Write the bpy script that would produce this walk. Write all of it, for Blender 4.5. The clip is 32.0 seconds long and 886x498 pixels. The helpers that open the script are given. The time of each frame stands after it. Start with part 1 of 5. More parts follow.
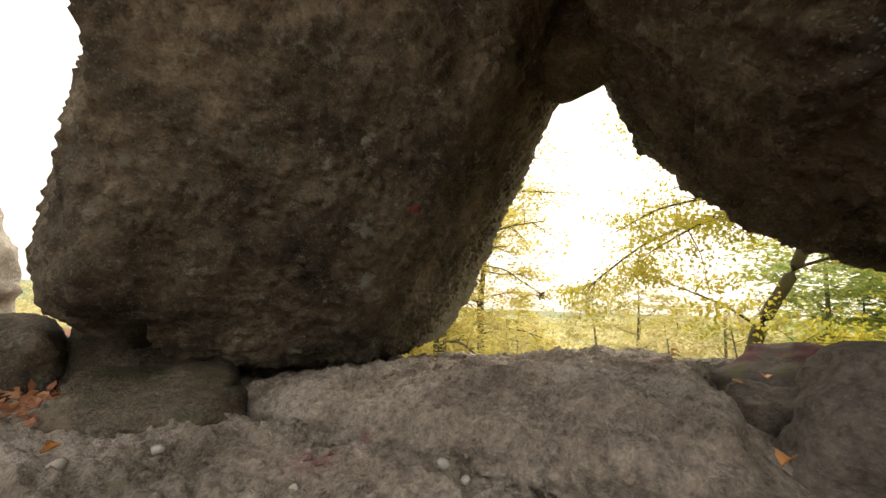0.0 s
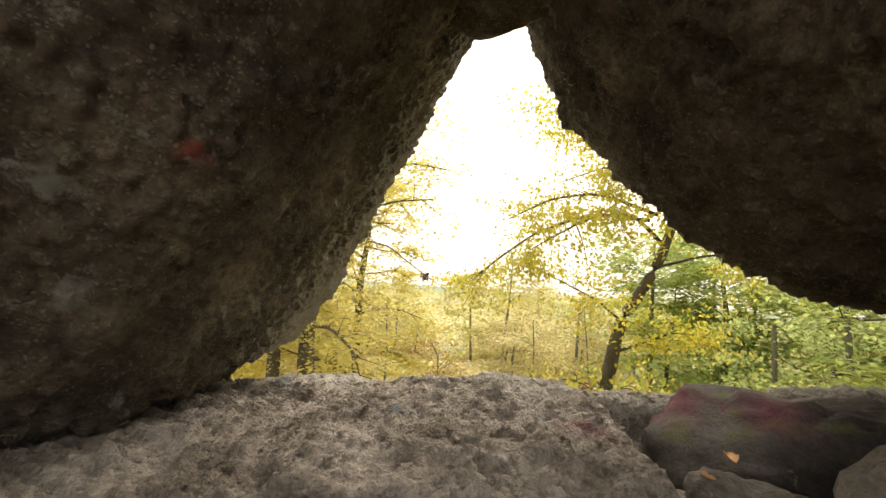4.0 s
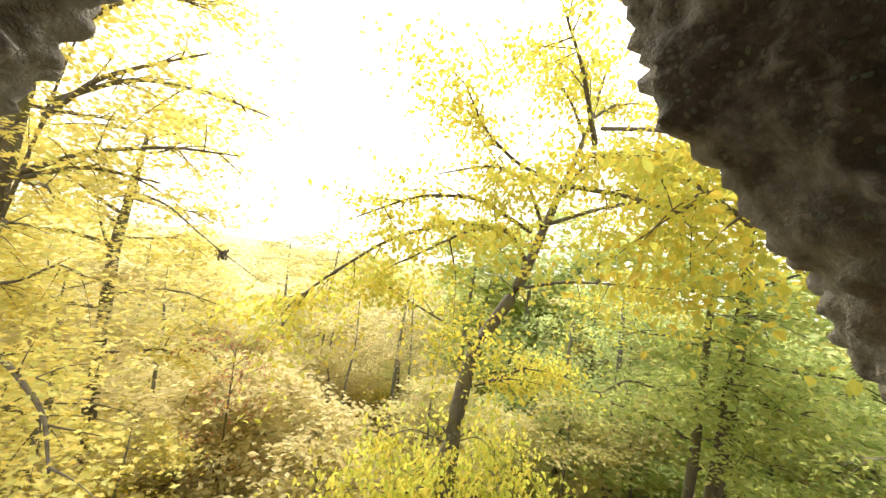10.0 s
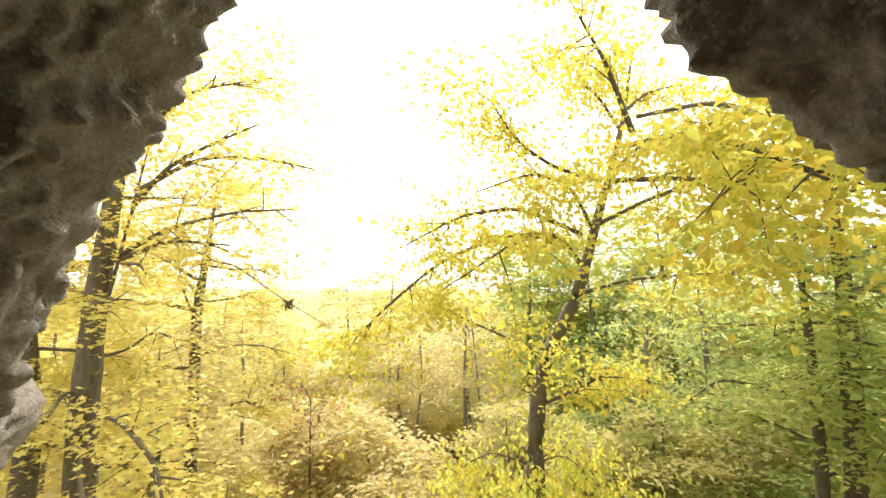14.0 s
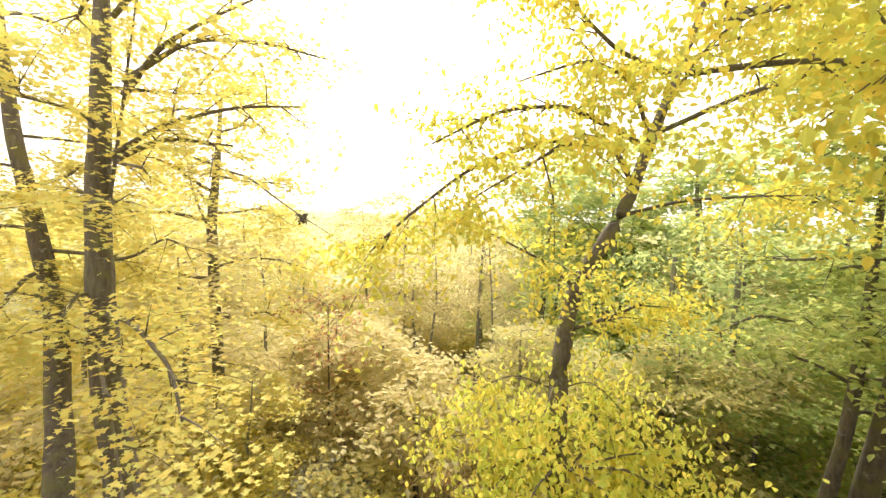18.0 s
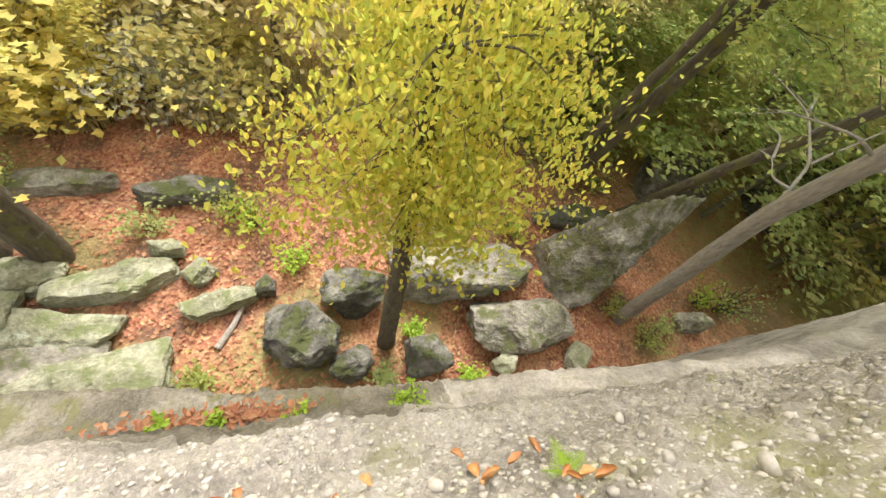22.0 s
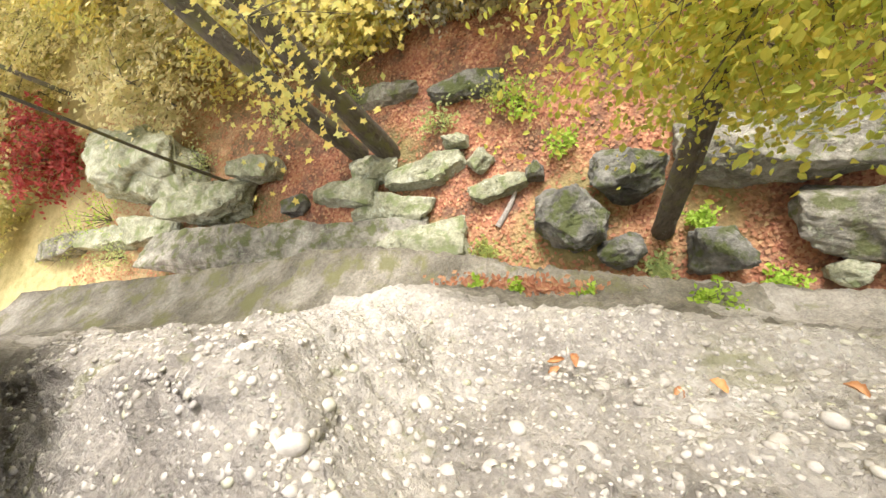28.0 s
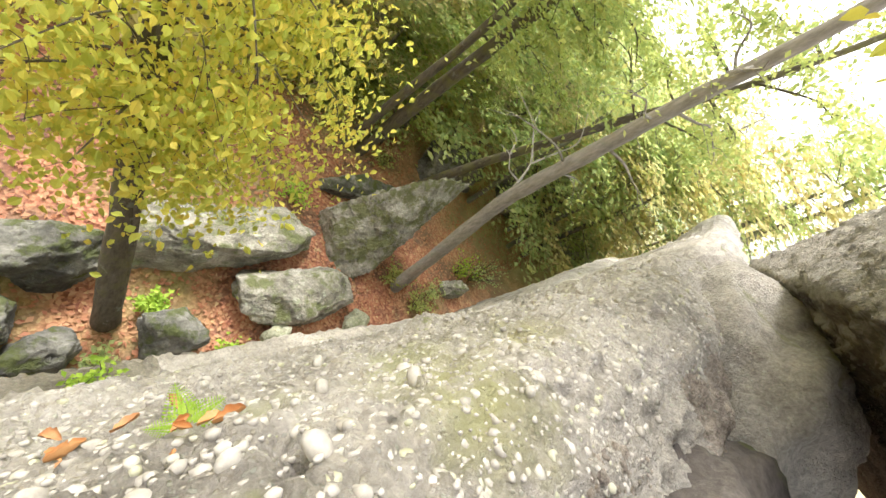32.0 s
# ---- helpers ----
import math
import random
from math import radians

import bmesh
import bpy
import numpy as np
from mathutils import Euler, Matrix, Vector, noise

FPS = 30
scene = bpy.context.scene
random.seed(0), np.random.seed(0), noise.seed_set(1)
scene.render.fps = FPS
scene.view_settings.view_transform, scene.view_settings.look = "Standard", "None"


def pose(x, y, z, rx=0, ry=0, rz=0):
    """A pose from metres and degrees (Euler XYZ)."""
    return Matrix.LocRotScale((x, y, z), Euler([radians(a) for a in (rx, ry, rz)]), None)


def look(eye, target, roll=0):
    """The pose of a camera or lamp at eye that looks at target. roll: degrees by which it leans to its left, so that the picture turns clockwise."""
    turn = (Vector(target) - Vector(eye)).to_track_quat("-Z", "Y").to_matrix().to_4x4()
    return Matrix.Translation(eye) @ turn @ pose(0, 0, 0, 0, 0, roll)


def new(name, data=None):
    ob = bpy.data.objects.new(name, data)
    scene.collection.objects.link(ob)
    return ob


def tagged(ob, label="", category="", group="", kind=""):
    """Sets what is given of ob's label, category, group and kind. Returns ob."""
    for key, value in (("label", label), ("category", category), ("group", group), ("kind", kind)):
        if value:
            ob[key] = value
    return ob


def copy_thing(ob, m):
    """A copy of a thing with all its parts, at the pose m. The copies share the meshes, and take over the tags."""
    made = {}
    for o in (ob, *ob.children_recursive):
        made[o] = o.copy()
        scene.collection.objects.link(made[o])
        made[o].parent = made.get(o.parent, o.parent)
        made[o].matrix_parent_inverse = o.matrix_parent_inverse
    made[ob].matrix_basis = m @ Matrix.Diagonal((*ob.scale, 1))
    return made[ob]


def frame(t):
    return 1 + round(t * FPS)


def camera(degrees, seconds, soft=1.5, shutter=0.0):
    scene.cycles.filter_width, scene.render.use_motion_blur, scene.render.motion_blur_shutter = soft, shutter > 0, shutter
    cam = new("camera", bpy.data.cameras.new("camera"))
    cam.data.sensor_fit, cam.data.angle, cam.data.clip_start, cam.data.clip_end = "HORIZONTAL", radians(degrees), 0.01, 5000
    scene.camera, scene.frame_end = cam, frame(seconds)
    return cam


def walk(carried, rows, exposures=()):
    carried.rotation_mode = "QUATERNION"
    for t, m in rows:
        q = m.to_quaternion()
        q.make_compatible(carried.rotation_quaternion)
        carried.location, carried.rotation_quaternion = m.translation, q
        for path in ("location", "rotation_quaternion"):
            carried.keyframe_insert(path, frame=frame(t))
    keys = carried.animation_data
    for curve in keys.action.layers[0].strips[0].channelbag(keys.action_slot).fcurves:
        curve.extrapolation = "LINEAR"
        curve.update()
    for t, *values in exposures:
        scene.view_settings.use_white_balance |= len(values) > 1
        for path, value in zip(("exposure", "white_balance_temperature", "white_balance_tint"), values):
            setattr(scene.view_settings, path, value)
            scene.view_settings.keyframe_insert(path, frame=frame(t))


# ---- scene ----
cam = camera(100.3, 32.0)

PATH = [
    (0, (1.434, -4.572, 0.396), (0.405, -2.890, 0.731), 3.04),
    (0.5, (1.497, -4.437, 0.367), (0.511, -2.722, 0.666), 2.82),
    (1, (1.455, -4.350, 0.321), (0.571, -2.579, 0.605), 2.76),
    (1.5, (1.433, -4.175, 0.327), (0.693, -2.339, 0.611), 2.45),
    (2, (1.373, -3.983, 0.340), (0.748, -2.106, 0.636), 3.01),
    (2.5, (1.236, -3.692, 0.608), (0.704, -1.787, 0.905), 3.00),
    (3, (1.072, -3.586, 0.636), (0.574, -1.669, 0.914), 3.50),
    (3.5, (1.065, -3.409, 0.677), (0.569, -1.489, 0.938), 4.57),
    (5.5, (0.582, -2.992, 0.975), (0.298, -1.013, 0.999), 6.27),
    (6, (0.548, -2.850, 0.782), (0.347, -0.863, 0.686), 7.23),
    (6.5, (0.258, -2.516, 0.924), (0.086, -0.537, 0.687), 7.03),
    (7, (0.037, -2.137, 1.198), (-0.180, -0.188, 0.803), 4.39),
    (7.5, (0.063, -1.697, 1.296), (-0.211, 0.207, 0.746), -0.46),
    (8, (0.351, -1.565, 1.360), (0.130, 0.325, 0.746), -3.41),
    (8.5, (0.446, -1.068, 1.562), (0.427, 0.866, 1.052), -1.51),
    (9, (0.467, -0.871, 1.867), (0.691, 1.101, 1.614), 3.43),
    (9.5, (0.514, -0.760, 1.965), (0.899, 1.203, 1.962), 7.30),
    (10, (0.443, -0.564, 1.928), (0.906, 1.377, 2.060), 8.62),
    (10.5, (0.465, -0.379, 1.987), (0.949, 1.556, 2.135), 7.71),
    (11, (0.471, -0.356, 2.016), (0.948, 1.581, 2.163), 5.71),
    (11.5, (0.454, -0.523, 1.956), (0.896, 1.423, 2.100), 3.67),
    (12, (0.504, -0.475, 1.917), (0.912, 1.478, 2.065), 2.38),
    (12.5, (0.440, -0.521, 1.885), (0.805, 1.437, 2.073), 2.06),
    (13, (0.385, -0.560, 1.835), (0.664, 1.407, 2.072), 1.90),
    (13.5, (0.379, -0.615, 1.783), (0.606, 1.353, 2.053), 1.06),
    (15.5, (0.608, -0.610, 1.773), (0.712, 1.387, 1.818), 1.14),
    (16, (0.491, -0.365, 1.834), (0.556, 1.633, 1.762), 1.65),
    (16.5, (0.431, -0.254, 1.779), (0.460, 1.741, 1.641), 1.67),
    (17, (0.463, -0.102, 1.750), (0.476, 1.892, 1.597), 1.50),
    (17.5, (0.351, 0.085, 1.587), (0.400, 2.080, 1.465), 1.72),
    (18, (0.304, 0.246, 1.543), (0.430, 2.237, 1.402), 2.84),
    (18.5, (0.129, 0.213, 1.538), (0.360, 2.179, 1.250), 5.04),
    (19, (0.113, 0.576, 1.183), (0.472, 2.453, 0.596), 8.28),
    (19.5, (0.192, 0.632, 1.007), (0.669, 2.340, 0.081), 11.95),
    (20, (0.204, 0.815, 0.886), (0.773, 2.325, -0.295), 15.57),
    (20.5, (0.311, 0.898, 0.865), (0.956, 2.226, -0.483), 19.01),
    (21, (0.399, 0.985, 0.849), (1.112, 2.147, -0.614), 22.63),
    (21.5, (0.354, 1.018, 0.806), (1.109, 2.007, -0.760), 26.89),
    (22, (0.335, 1.072, 0.700), (1.092, 1.885, -0.963), 31.71),
    (22.5, (0.311, 1.107, 0.645), (1.032, 1.764, -1.101), 36.51),
    (23, (0.269, 1.154, 0.608), (0.946, 1.679, -1.200), 41.12),
    (23.5, (0.248, 1.182, 0.584), (0.867, 1.640, -1.262), 42.41),
    (24, (0.189, 1.200, 0.633), (0.738, 1.645, -1.238), 40.06),
    (24.5, (0.091, 1.207, 0.653), (0.527, 1.673, -1.243), 32.61),
    (25, (0.048, 1.196, 0.647), (0.290, 1.699, -1.273), 15.89),
    (25.5, (0.012, 1.201, 0.657), (0.004, 1.735, -1.270), -9.82),
    (26, (0.044, 1.171, 0.614), (-0.222, 1.722, -1.290), -33.67),
    (26.5, (0.077, 1.178, 0.652), (-0.423, 1.715, -1.209), -50.23),
    (28.5, (0.012, 1.152, 0.584), (-0.586, 1.583, -1.275), -58.14),
    (29, (0.100, 1.113, 0.592), (-0.154, 1.629, -1.324), -31.90),
    (29.5, (0.273, 1.037, 0.756), (0.478, 1.641, -1.140), 10.67),
    (30, (0.516, 0.923, 0.762), (1.151, 1.564, -1.023), 33.18),
    (30.5, (0.624, 0.874, 0.758), (1.616, 1.474, -0.871), 44.29),
    (31, (0.706, 0.813, 0.719), (1.979, 1.330, -0.734), 51.16),
    (31.5, (0.816, 0.791, 0.672), (2.286, 1.213, -0.617), 56.70),
    (32, (0.825, 0.804, 0.658), (2.404, 1.152, -0.519), 60.60),
]
EXPOSURES = [(0.0, -0.12, 7300, 13), (3.5, 0.05, 7200, 13), (5.5, 0.12, 7300, 13), (6.0, 0.25, 7200, 13), (7.0, 0.66, 7000, 13), (8.0, 0.66, 6900, 13), (9.0, 0.68, 6800, 12), (11.0, 0.7, 6900, 12), (16.0, 0.7, 7000, 14), (19.0, 0.74, 6900, 15), (23.0, 0.8, 6400, 15),
             (26.0, 0.78, 6400, 16), (28.5, 0.8, 6300, 16), (30.0, 0.9, 6200, 15), (31.0, 1.0, 6100, 14), (32.0, 1.1, 6200, 13)]
walk(cam, [(t, look(eye, target, roll)) for t, eye, target, roll in PATH], EXPOSURES)

# ---- world and light ----
world = bpy.data.worlds.new("sky")
scene.world = world
world.use_nodes = True
wn = world.node_tree
wn.nodes.clear()
sky = wn.nodes.new("ShaderNodeTexSky")
sky.sky_type = "NISHITA"
sky.sun_disc = False
sky.sun_elevation, sky.sun_rotation = radians(50), radians(10)
sky.air_density, sky.dust_density, sky.ozone_density = 1.0, 6.0, 0.6
bg = wn.nodes.new("ShaderNodeBackground")
bg.inputs["Strength"].default_value = 0.15
cloud = wn.nodes.new("ShaderNodeBackground")  # an even layer of thin cloud
cloud.inputs["Color"].default_value, cloud.inputs["Strength"].default_value = (1.0, 0.98, 0.93, 1), 1.9
both_skies = wn.nodes.new("ShaderNodeMixShader")
both_skies.inputs[0].default_value = 0.7
wo = wn.nodes.new("ShaderNodeOutputWorld")
wn.links.new(sky.outputs["Color"], bg.inputs["Color"])
wn.links.new(bg.outputs["Background"], both_skies.inputs[1])
wn.links.new(cloud.outputs["Background"], both_skies.inputs[2])
wn.links.new(both_skies.outputs["Shader"], wo.inputs["Surface"])

sun_data = bpy.data.lights.new("sun", "SUN")
sun_data.energy, sun_data.angle, sun_data.color = 3.6, radians(20), (1.0, 0.95, 0.86)
sun = new("sun", sun_data)
SUN_AZ, SUN_EL = radians(10), radians(50)
sun.matrix_world = look((0, 0, 30), (0 - 30 * math.sin(SUN_AZ), 0 - 30 * math.cos(SUN_AZ), 30 - 30 * math.tan(SUN_EL)))


# ---- noise on arrays of points ----
def lattice(ix, iy, iz, seed):
    h = (ix.astype(np.int64) * 374761393 + iy.astype(np.int64) * 668265263 + iz.astype(np.int64) * 2147483647 + seed * 1274126177) & 0xFFFFFFFF
    h = ((h ^ (h >> 13)) * 1274126177) & 0xFFFFFFFF
    h = ((h ^ (h >> 16)) * 2246822519) & 0xFFFFFFFF
    return ((h ^ (h >> 15)) & 0xFFFFFF) / float(0xFFFFFF)


def value_noise(p, seed=0):
    """Smooth noise, -1 to 1, at points p (n, 3)."""
    i = np.floor(p)
    f = p - i
    f = f * f * (3 - 2 * f)
    total = 0
    for dx in (0, 1):
        for dy in (0, 1):
            for dz in (0, 1):
                w = (f[:, 0] if dx else 1 - f[:, 0]) * (f[:, 1] if dy else 1 - f[:, 1]) * (f[:, 2] if dz else 1 - f[:, 2])
                total = total + w * lattice(i[:, 0] + dx, i[:, 1] + dy, i[:, 2] + dz, seed)
    return 2 * total - 1


def fbm(p, scale, octaves=4, seed=0, gain=0.5):
    total, amp, freq = 0, 1.0, scale
    for k in range(octaves):
        total = total + amp * value_noise(p * freq + 17.3 * k, seed + k)
        amp, freq = amp * gain, freq * 2.07
    return total


def cobbles(p, size, seed=0, fill=0.75):
    """Height of rounded pebbles set in a matrix, 0 to 1, for cells of that size."""
    q = p / size
    base = np.floor(q)
    best = np.zeros(len(p))
    for dx in (-1, 0, 1):
        for dy in (-1, 0, 1):
            for dz in (-1, 0, 1):
                c = base + (dx, dy, dz)
                r1, r2, r3, r4 = (lattice(c[:, 0], c[:, 1], c[:, 2], seed + k) for k in range(4))
                centre = c + np.stack([0.2 + 0.6 * r1, 0.2 + 0.6 * r2, 0.2 + 0.6 * r3], 1)
                radius = np.where(r4 < fill, 0.25 + 0.35 * r4 / fill, 0.01)
                d = np.linalg.norm(q - centre, axis=1) / radius
                best = np.maximum(best, np.sqrt(np.clip(1 - d * d, 0, 1)) * radius * 1.6)
    return best


def mesh_np(name, verts, faces, materials=(), smooth=True, slots=None):
    """A mesh from arrays: verts (n, 3), faces (m, 3 or 4)."""
    me = bpy.data.meshes.new(name)
    verts, faces = np.asarray(verts, np.float32), np.asarray(faces, np.int32)
    k = faces.shape[1]
    me.vertices.add(len(verts))
    me.vertices.foreach_set("co", verts.ravel())
    me.loops.add(faces.size)
    me.loops.foreach_set("vertex_index", faces.ravel())
    me.polygons.add(len(faces))
    me.polygons.foreach_set("loop_start", np.arange(0, faces.size, k, dtype=np.int32))
    me.polygons.foreach_set("use_smooth", np.full(len(faces), smooth))
    for m in materials:
        me.materials.append(m)
    if slots is not None:
        me.polygons.foreach_set("material_index", np.asarray(slots, np.int32))
    me.update(calc_edges=True)
    me.validate()
    return me


def part(name, data, parent=None, label=""):
    ob = new(name, data)
    if parent is not None:
        ob.parent = parent
    return tagged(ob, label)


def thing(name, at=(0, 0, 0), label="", category="", group="", kind=""):
    ob = new(name)
    ob.location = at
    ob.empty_display_size = 0.2
    return tagged(ob, label, category, group, kind)


# ---- materials ----
def node_material(name):
    m = bpy.data.materials.new(name)
    m.use_nodes = True
    n = m.node_tree.nodes
    n.clear()
    out = n.new("ShaderNodeOutputMaterial")
    bsdf = n.new("ShaderNodeBsdfPrincipled")
    m.node_tree.links.new(bsdf.outputs["BSDF"], out.inputs["Surface"])
    return m, n, m.node_tree.links, bsdf, out


def noise_node(n, links, vec, scale, detail=6, rough=0.6):
    t = n.new("ShaderNodeTexNoise")
    t.inputs["Scale"].default_value, t.inputs["Detail"].default_value, t.inputs["Roughness"].default_value = scale, detail, rough
    links.new(vec, t.inputs["Vector"])
    return t.outputs["Fac"]


def ramp_node(n, links, fac, stops):
    r = n.new("ShaderNodeValToRGB")
    while len(r.color_ramp.elements) < len(stops):
        r.color_ramp.elements.new(0.5)
    for e, (pos, col) in zip(r.color_ramp.elements, stops):
        e.position, e.color = pos, (*col, 1) if len(col) == 3 else col
    links.new(fac, r.inputs["Fac"])
    return r.outputs["Color"]


def mix_node(n, links, fac, a, b, mode="MIX"):
    x = n.new("ShaderNodeMix")
    x.data_type, x.blend_type = "RGBA", mode
    for value, socket in ((fac, x.inputs[0]), (a, x.inputs[6]), (b, x.inputs[7])):
        if hasattr(value, "is_linked"):
            links.new(value, socket)
        elif isinstance(value, tuple):
            socket.default_value = (*value, 1)
        else:
            socket.default_value = value
    return x.outputs[2]


def world_vector(n):
    return n.new("ShaderNodeNewGeometry").outputs["Position"]


def rock_material(name, dark, mid, light, moss=(0.10, 0.11, 0.035), moss_low=0.62, lichen=(0.42, 0.44, 0.36), lichen_low=0.66,
                  pebble=0.0, pebble_col=(0.62, 0.58, 0.5), pebble_scale=22.0, grain=55.0, bump=0.5, relief=0.05, pale_lit=None, speck=0.5, paint=()):
    """Weathered stone: stains, grain, lichen, moss on top faces, pebbles of a conglomerate, old sprayed paint; pale
    outer faces and dark spots that paint in light and shade.
    """
    m, n, links, bsdf, out = node_material(name)
    pos = world_vector(n)
    stain = noise_node(n, links, pos, 1.3, 8, 0.62)
    col = ramp_node(n, links, stain, [(0.34, dark), (0.5, mid), (0.66, light)])
    fine = noise_node(n, links, pos, grain, 4, 0.7)
    col = mix_node(n, links, 0.55, col, ramp_node(n, links, fine, [(0.25, (0.35, 0.34, 0.33)), (0.5, (0.5, 0.5, 0.5)), (0.8, (0.75, 0.74, 0.72))]), "OVERLAY")
    cells = n.new("ShaderNodeTexVoronoi")
    cells.inputs["Scale"].default_value = grain * 0.75
    links.new(pos, cells.inputs["Vector"])
    height = mix_node(n, links, 0.25, fine, ramp_node(n, links, cells.outputs["Distance"], [(0.0, (1, 1, 1)), (0.75, (0, 0, 0))]))
    crumb = noise_node(n, links, pos, grain * 0.28, 12, 0.78)
    height = mix_node(n, links, 0.55, height, crumb)
    base_height = height
    col = mix_node(n, links, speck, col, ramp_node(n, links, crumb, [(0.36, (0.24, 0.23, 0.22)), (0.5, (0.5, 0.5, 0.5)), (0.66, (0.72, 0.71, 0.69))]), "OVERLAY")
    col = mix_node(n, links, 0.35, col, ramp_node(n, links, cells.outputs["Color"], [(0.2, (0.36, 0.35, 0.34)), (0.8, (0.66, 0.65, 0.63))]), "OVERLAY")
    if pebble:
        v = n.new("ShaderNodeTexVoronoi")
        v.inputs["Scale"].default_value = pebble_scale
        warp = n.new("ShaderNodeVectorMath")
        warp.operation = "MULTIPLY_ADD"
        tex = n.new("ShaderNodeTexNoise")
        tex.inputs["Scale"].default_value = 14.0
        links.new(pos, tex.inputs["Vector"])
        links.new(tex.outputs["Color"], warp.inputs[0])
        warp.inputs[1].default_value = (0.05, 0.05, 0.05)
        links.new(pos, warp.inputs[2])
        links.new(warp.outputs["Vector"], v.inputs["Vector"])
        spots = ramp_node(n, links, v.outputs["Distance"], [(0.30, (1, 1, 1)), (0.42, (0, 0, 0))])
        some = ramp_node(n, links, v.outputs["Color"], [(0.45, (0, 0, 0)), (0.6, (1, 1, 1))])
        both = mix_node(n, links, 1.0, spots, some, "MULTIPLY")
        amount = mix_node(n, links, 1.0, both, (pebble, pebble, pebble), "MULTIPLY")
        tint = mix_node(n, links, 0.35, pebble_col, v.outputs["Color"], "SOFT_LIGHT")
        col = mix_node(n, links, amount, col, tint)
        height = mix_node(n, links, 0.16, base_height, both)
    spot = noise_node(n, links, pos, 4.2, 7, 0.7)
    col = mix_node(n, links, ramp_node(n, links, spot, [(lichen_low, (0, 0, 0)), (lichen_low + 0.06, (0.8, 0.8, 0.8))]), col, lichen)
    normal = n.new("ShaderNodeNewGeometry").outputs["Normal"]
    sep = n.new("ShaderNodeSeparateXYZ")
    links.new(normal, sep.inputs[0])
    mossy = noise_node(n, links, pos, 2.1, 6, 0.65)
    add = n.new("ShaderNodeMath")
    add.operation = "MULTIPLY_ADD"
    links.new(sep.outputs["Z"], add.inputs[0])
    add.inputs[1].default_value = 0.12
    links.new(mossy, add.inputs[2])
    col = mix_node(n, links, ramp_node(n, links, add.outputs[0], [(moss_low, (0, 0, 0)), (moss_low + 0.1, (0.85, 0.85, 0.85))]), col, moss)
    # Pale outer stone, lightened further towards the mouth to paint in bounced daylight.
    if pale_lit:
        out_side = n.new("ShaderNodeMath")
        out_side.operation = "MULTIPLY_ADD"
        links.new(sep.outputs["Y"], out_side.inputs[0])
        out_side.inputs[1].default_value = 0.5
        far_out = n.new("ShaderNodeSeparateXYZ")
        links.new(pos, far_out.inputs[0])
        outer_light = n.new("ShaderNodeMath")
        outer_light.operation = "MULTIPLY_ADD"
        links.new(far_out.outputs["Y"], outer_light.inputs[0])
        outer_light.inputs[1].default_value = 0.34
        links.new(noise_node(n, links, pos, 5.0, 8, 0.7), outer_light.inputs[2])
        links.new(outer_light.outputs[0], out_side.inputs[2])
        col = mix_node(n, links, ramp_node(n, links, out_side.outputs[0], [(0.48, (0, 0, 0)), (0.72, (0.85, 0.85, 0.85))]), col, mix_node(n, links, 0.6, pale_lit, ramp_node(n, links, crumb, [(0.35, (0.2, 0.19, 0.18)), (0.65, (0.75, 0.74, 0.72))]), "OVERLAY"))
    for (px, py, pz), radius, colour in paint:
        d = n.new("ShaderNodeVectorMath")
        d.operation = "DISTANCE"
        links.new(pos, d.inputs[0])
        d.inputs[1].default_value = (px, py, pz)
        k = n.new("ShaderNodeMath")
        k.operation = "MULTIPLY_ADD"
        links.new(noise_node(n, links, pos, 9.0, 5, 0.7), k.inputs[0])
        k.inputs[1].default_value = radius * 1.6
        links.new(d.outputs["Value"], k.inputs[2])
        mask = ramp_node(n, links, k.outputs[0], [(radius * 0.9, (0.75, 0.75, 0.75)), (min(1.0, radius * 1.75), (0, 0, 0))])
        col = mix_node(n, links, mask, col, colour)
    links.new(col, bsdf.inputs["Base Color"])
    bsdf.inputs["Roughness"].default_value = 0.88
    bsdf.inputs["Specular IOR Level"].default_value = 0.25
    b = n.new("ShaderNodeBump")
    b.inputs["Strength"].default_value, b.inputs["Distance"].default_value = bump, relief
    links.new(height, b.inputs["Height"])
    links.new(b.outputs["Normal"], bsdf.inputs["Normal"])
    return m


def leaf_material(name, a, b, c, glow=0.55):
    """Thin leaves that let light through; the hue changes from leaf to leaf."""
    m, n, links, bsdf, out = node_material(name)
    rnd = n.new("ShaderNodeNewGeometry").outputs["Random Per Island"]
    col = ramp_node(n, links, rnd, [(0.0, a), (0.55, b), (1.0, c)])
    col = mix_node(n, links, 0.25, col, ramp_node(n, links, noise_node(n, links, world_vector(n), 1.1, 3), [(0.3, a), (0.7, c)]))
    links.new(col, bsdf.inputs["Base Color"])
    bsdf.inputs["Roughness"].default_value = 0.6
    bsdf.inputs["Specular IOR Level"].default_value = 0.3
    tr = n.new("ShaderNodeBsdfTranslucent")
    links.new(col, tr.inputs["Color"])
    mx = n.new("ShaderNodeMixShader")
    mx.inputs[0].default_value = glow
    links.new(bsdf.outputs["BSDF"], mx.inputs[1])
    links.new(tr.outputs["BSDF"], mx.inputs[2])
    links.new(mx.outputs["Shader"], out.inputs["Surface"])
    return m


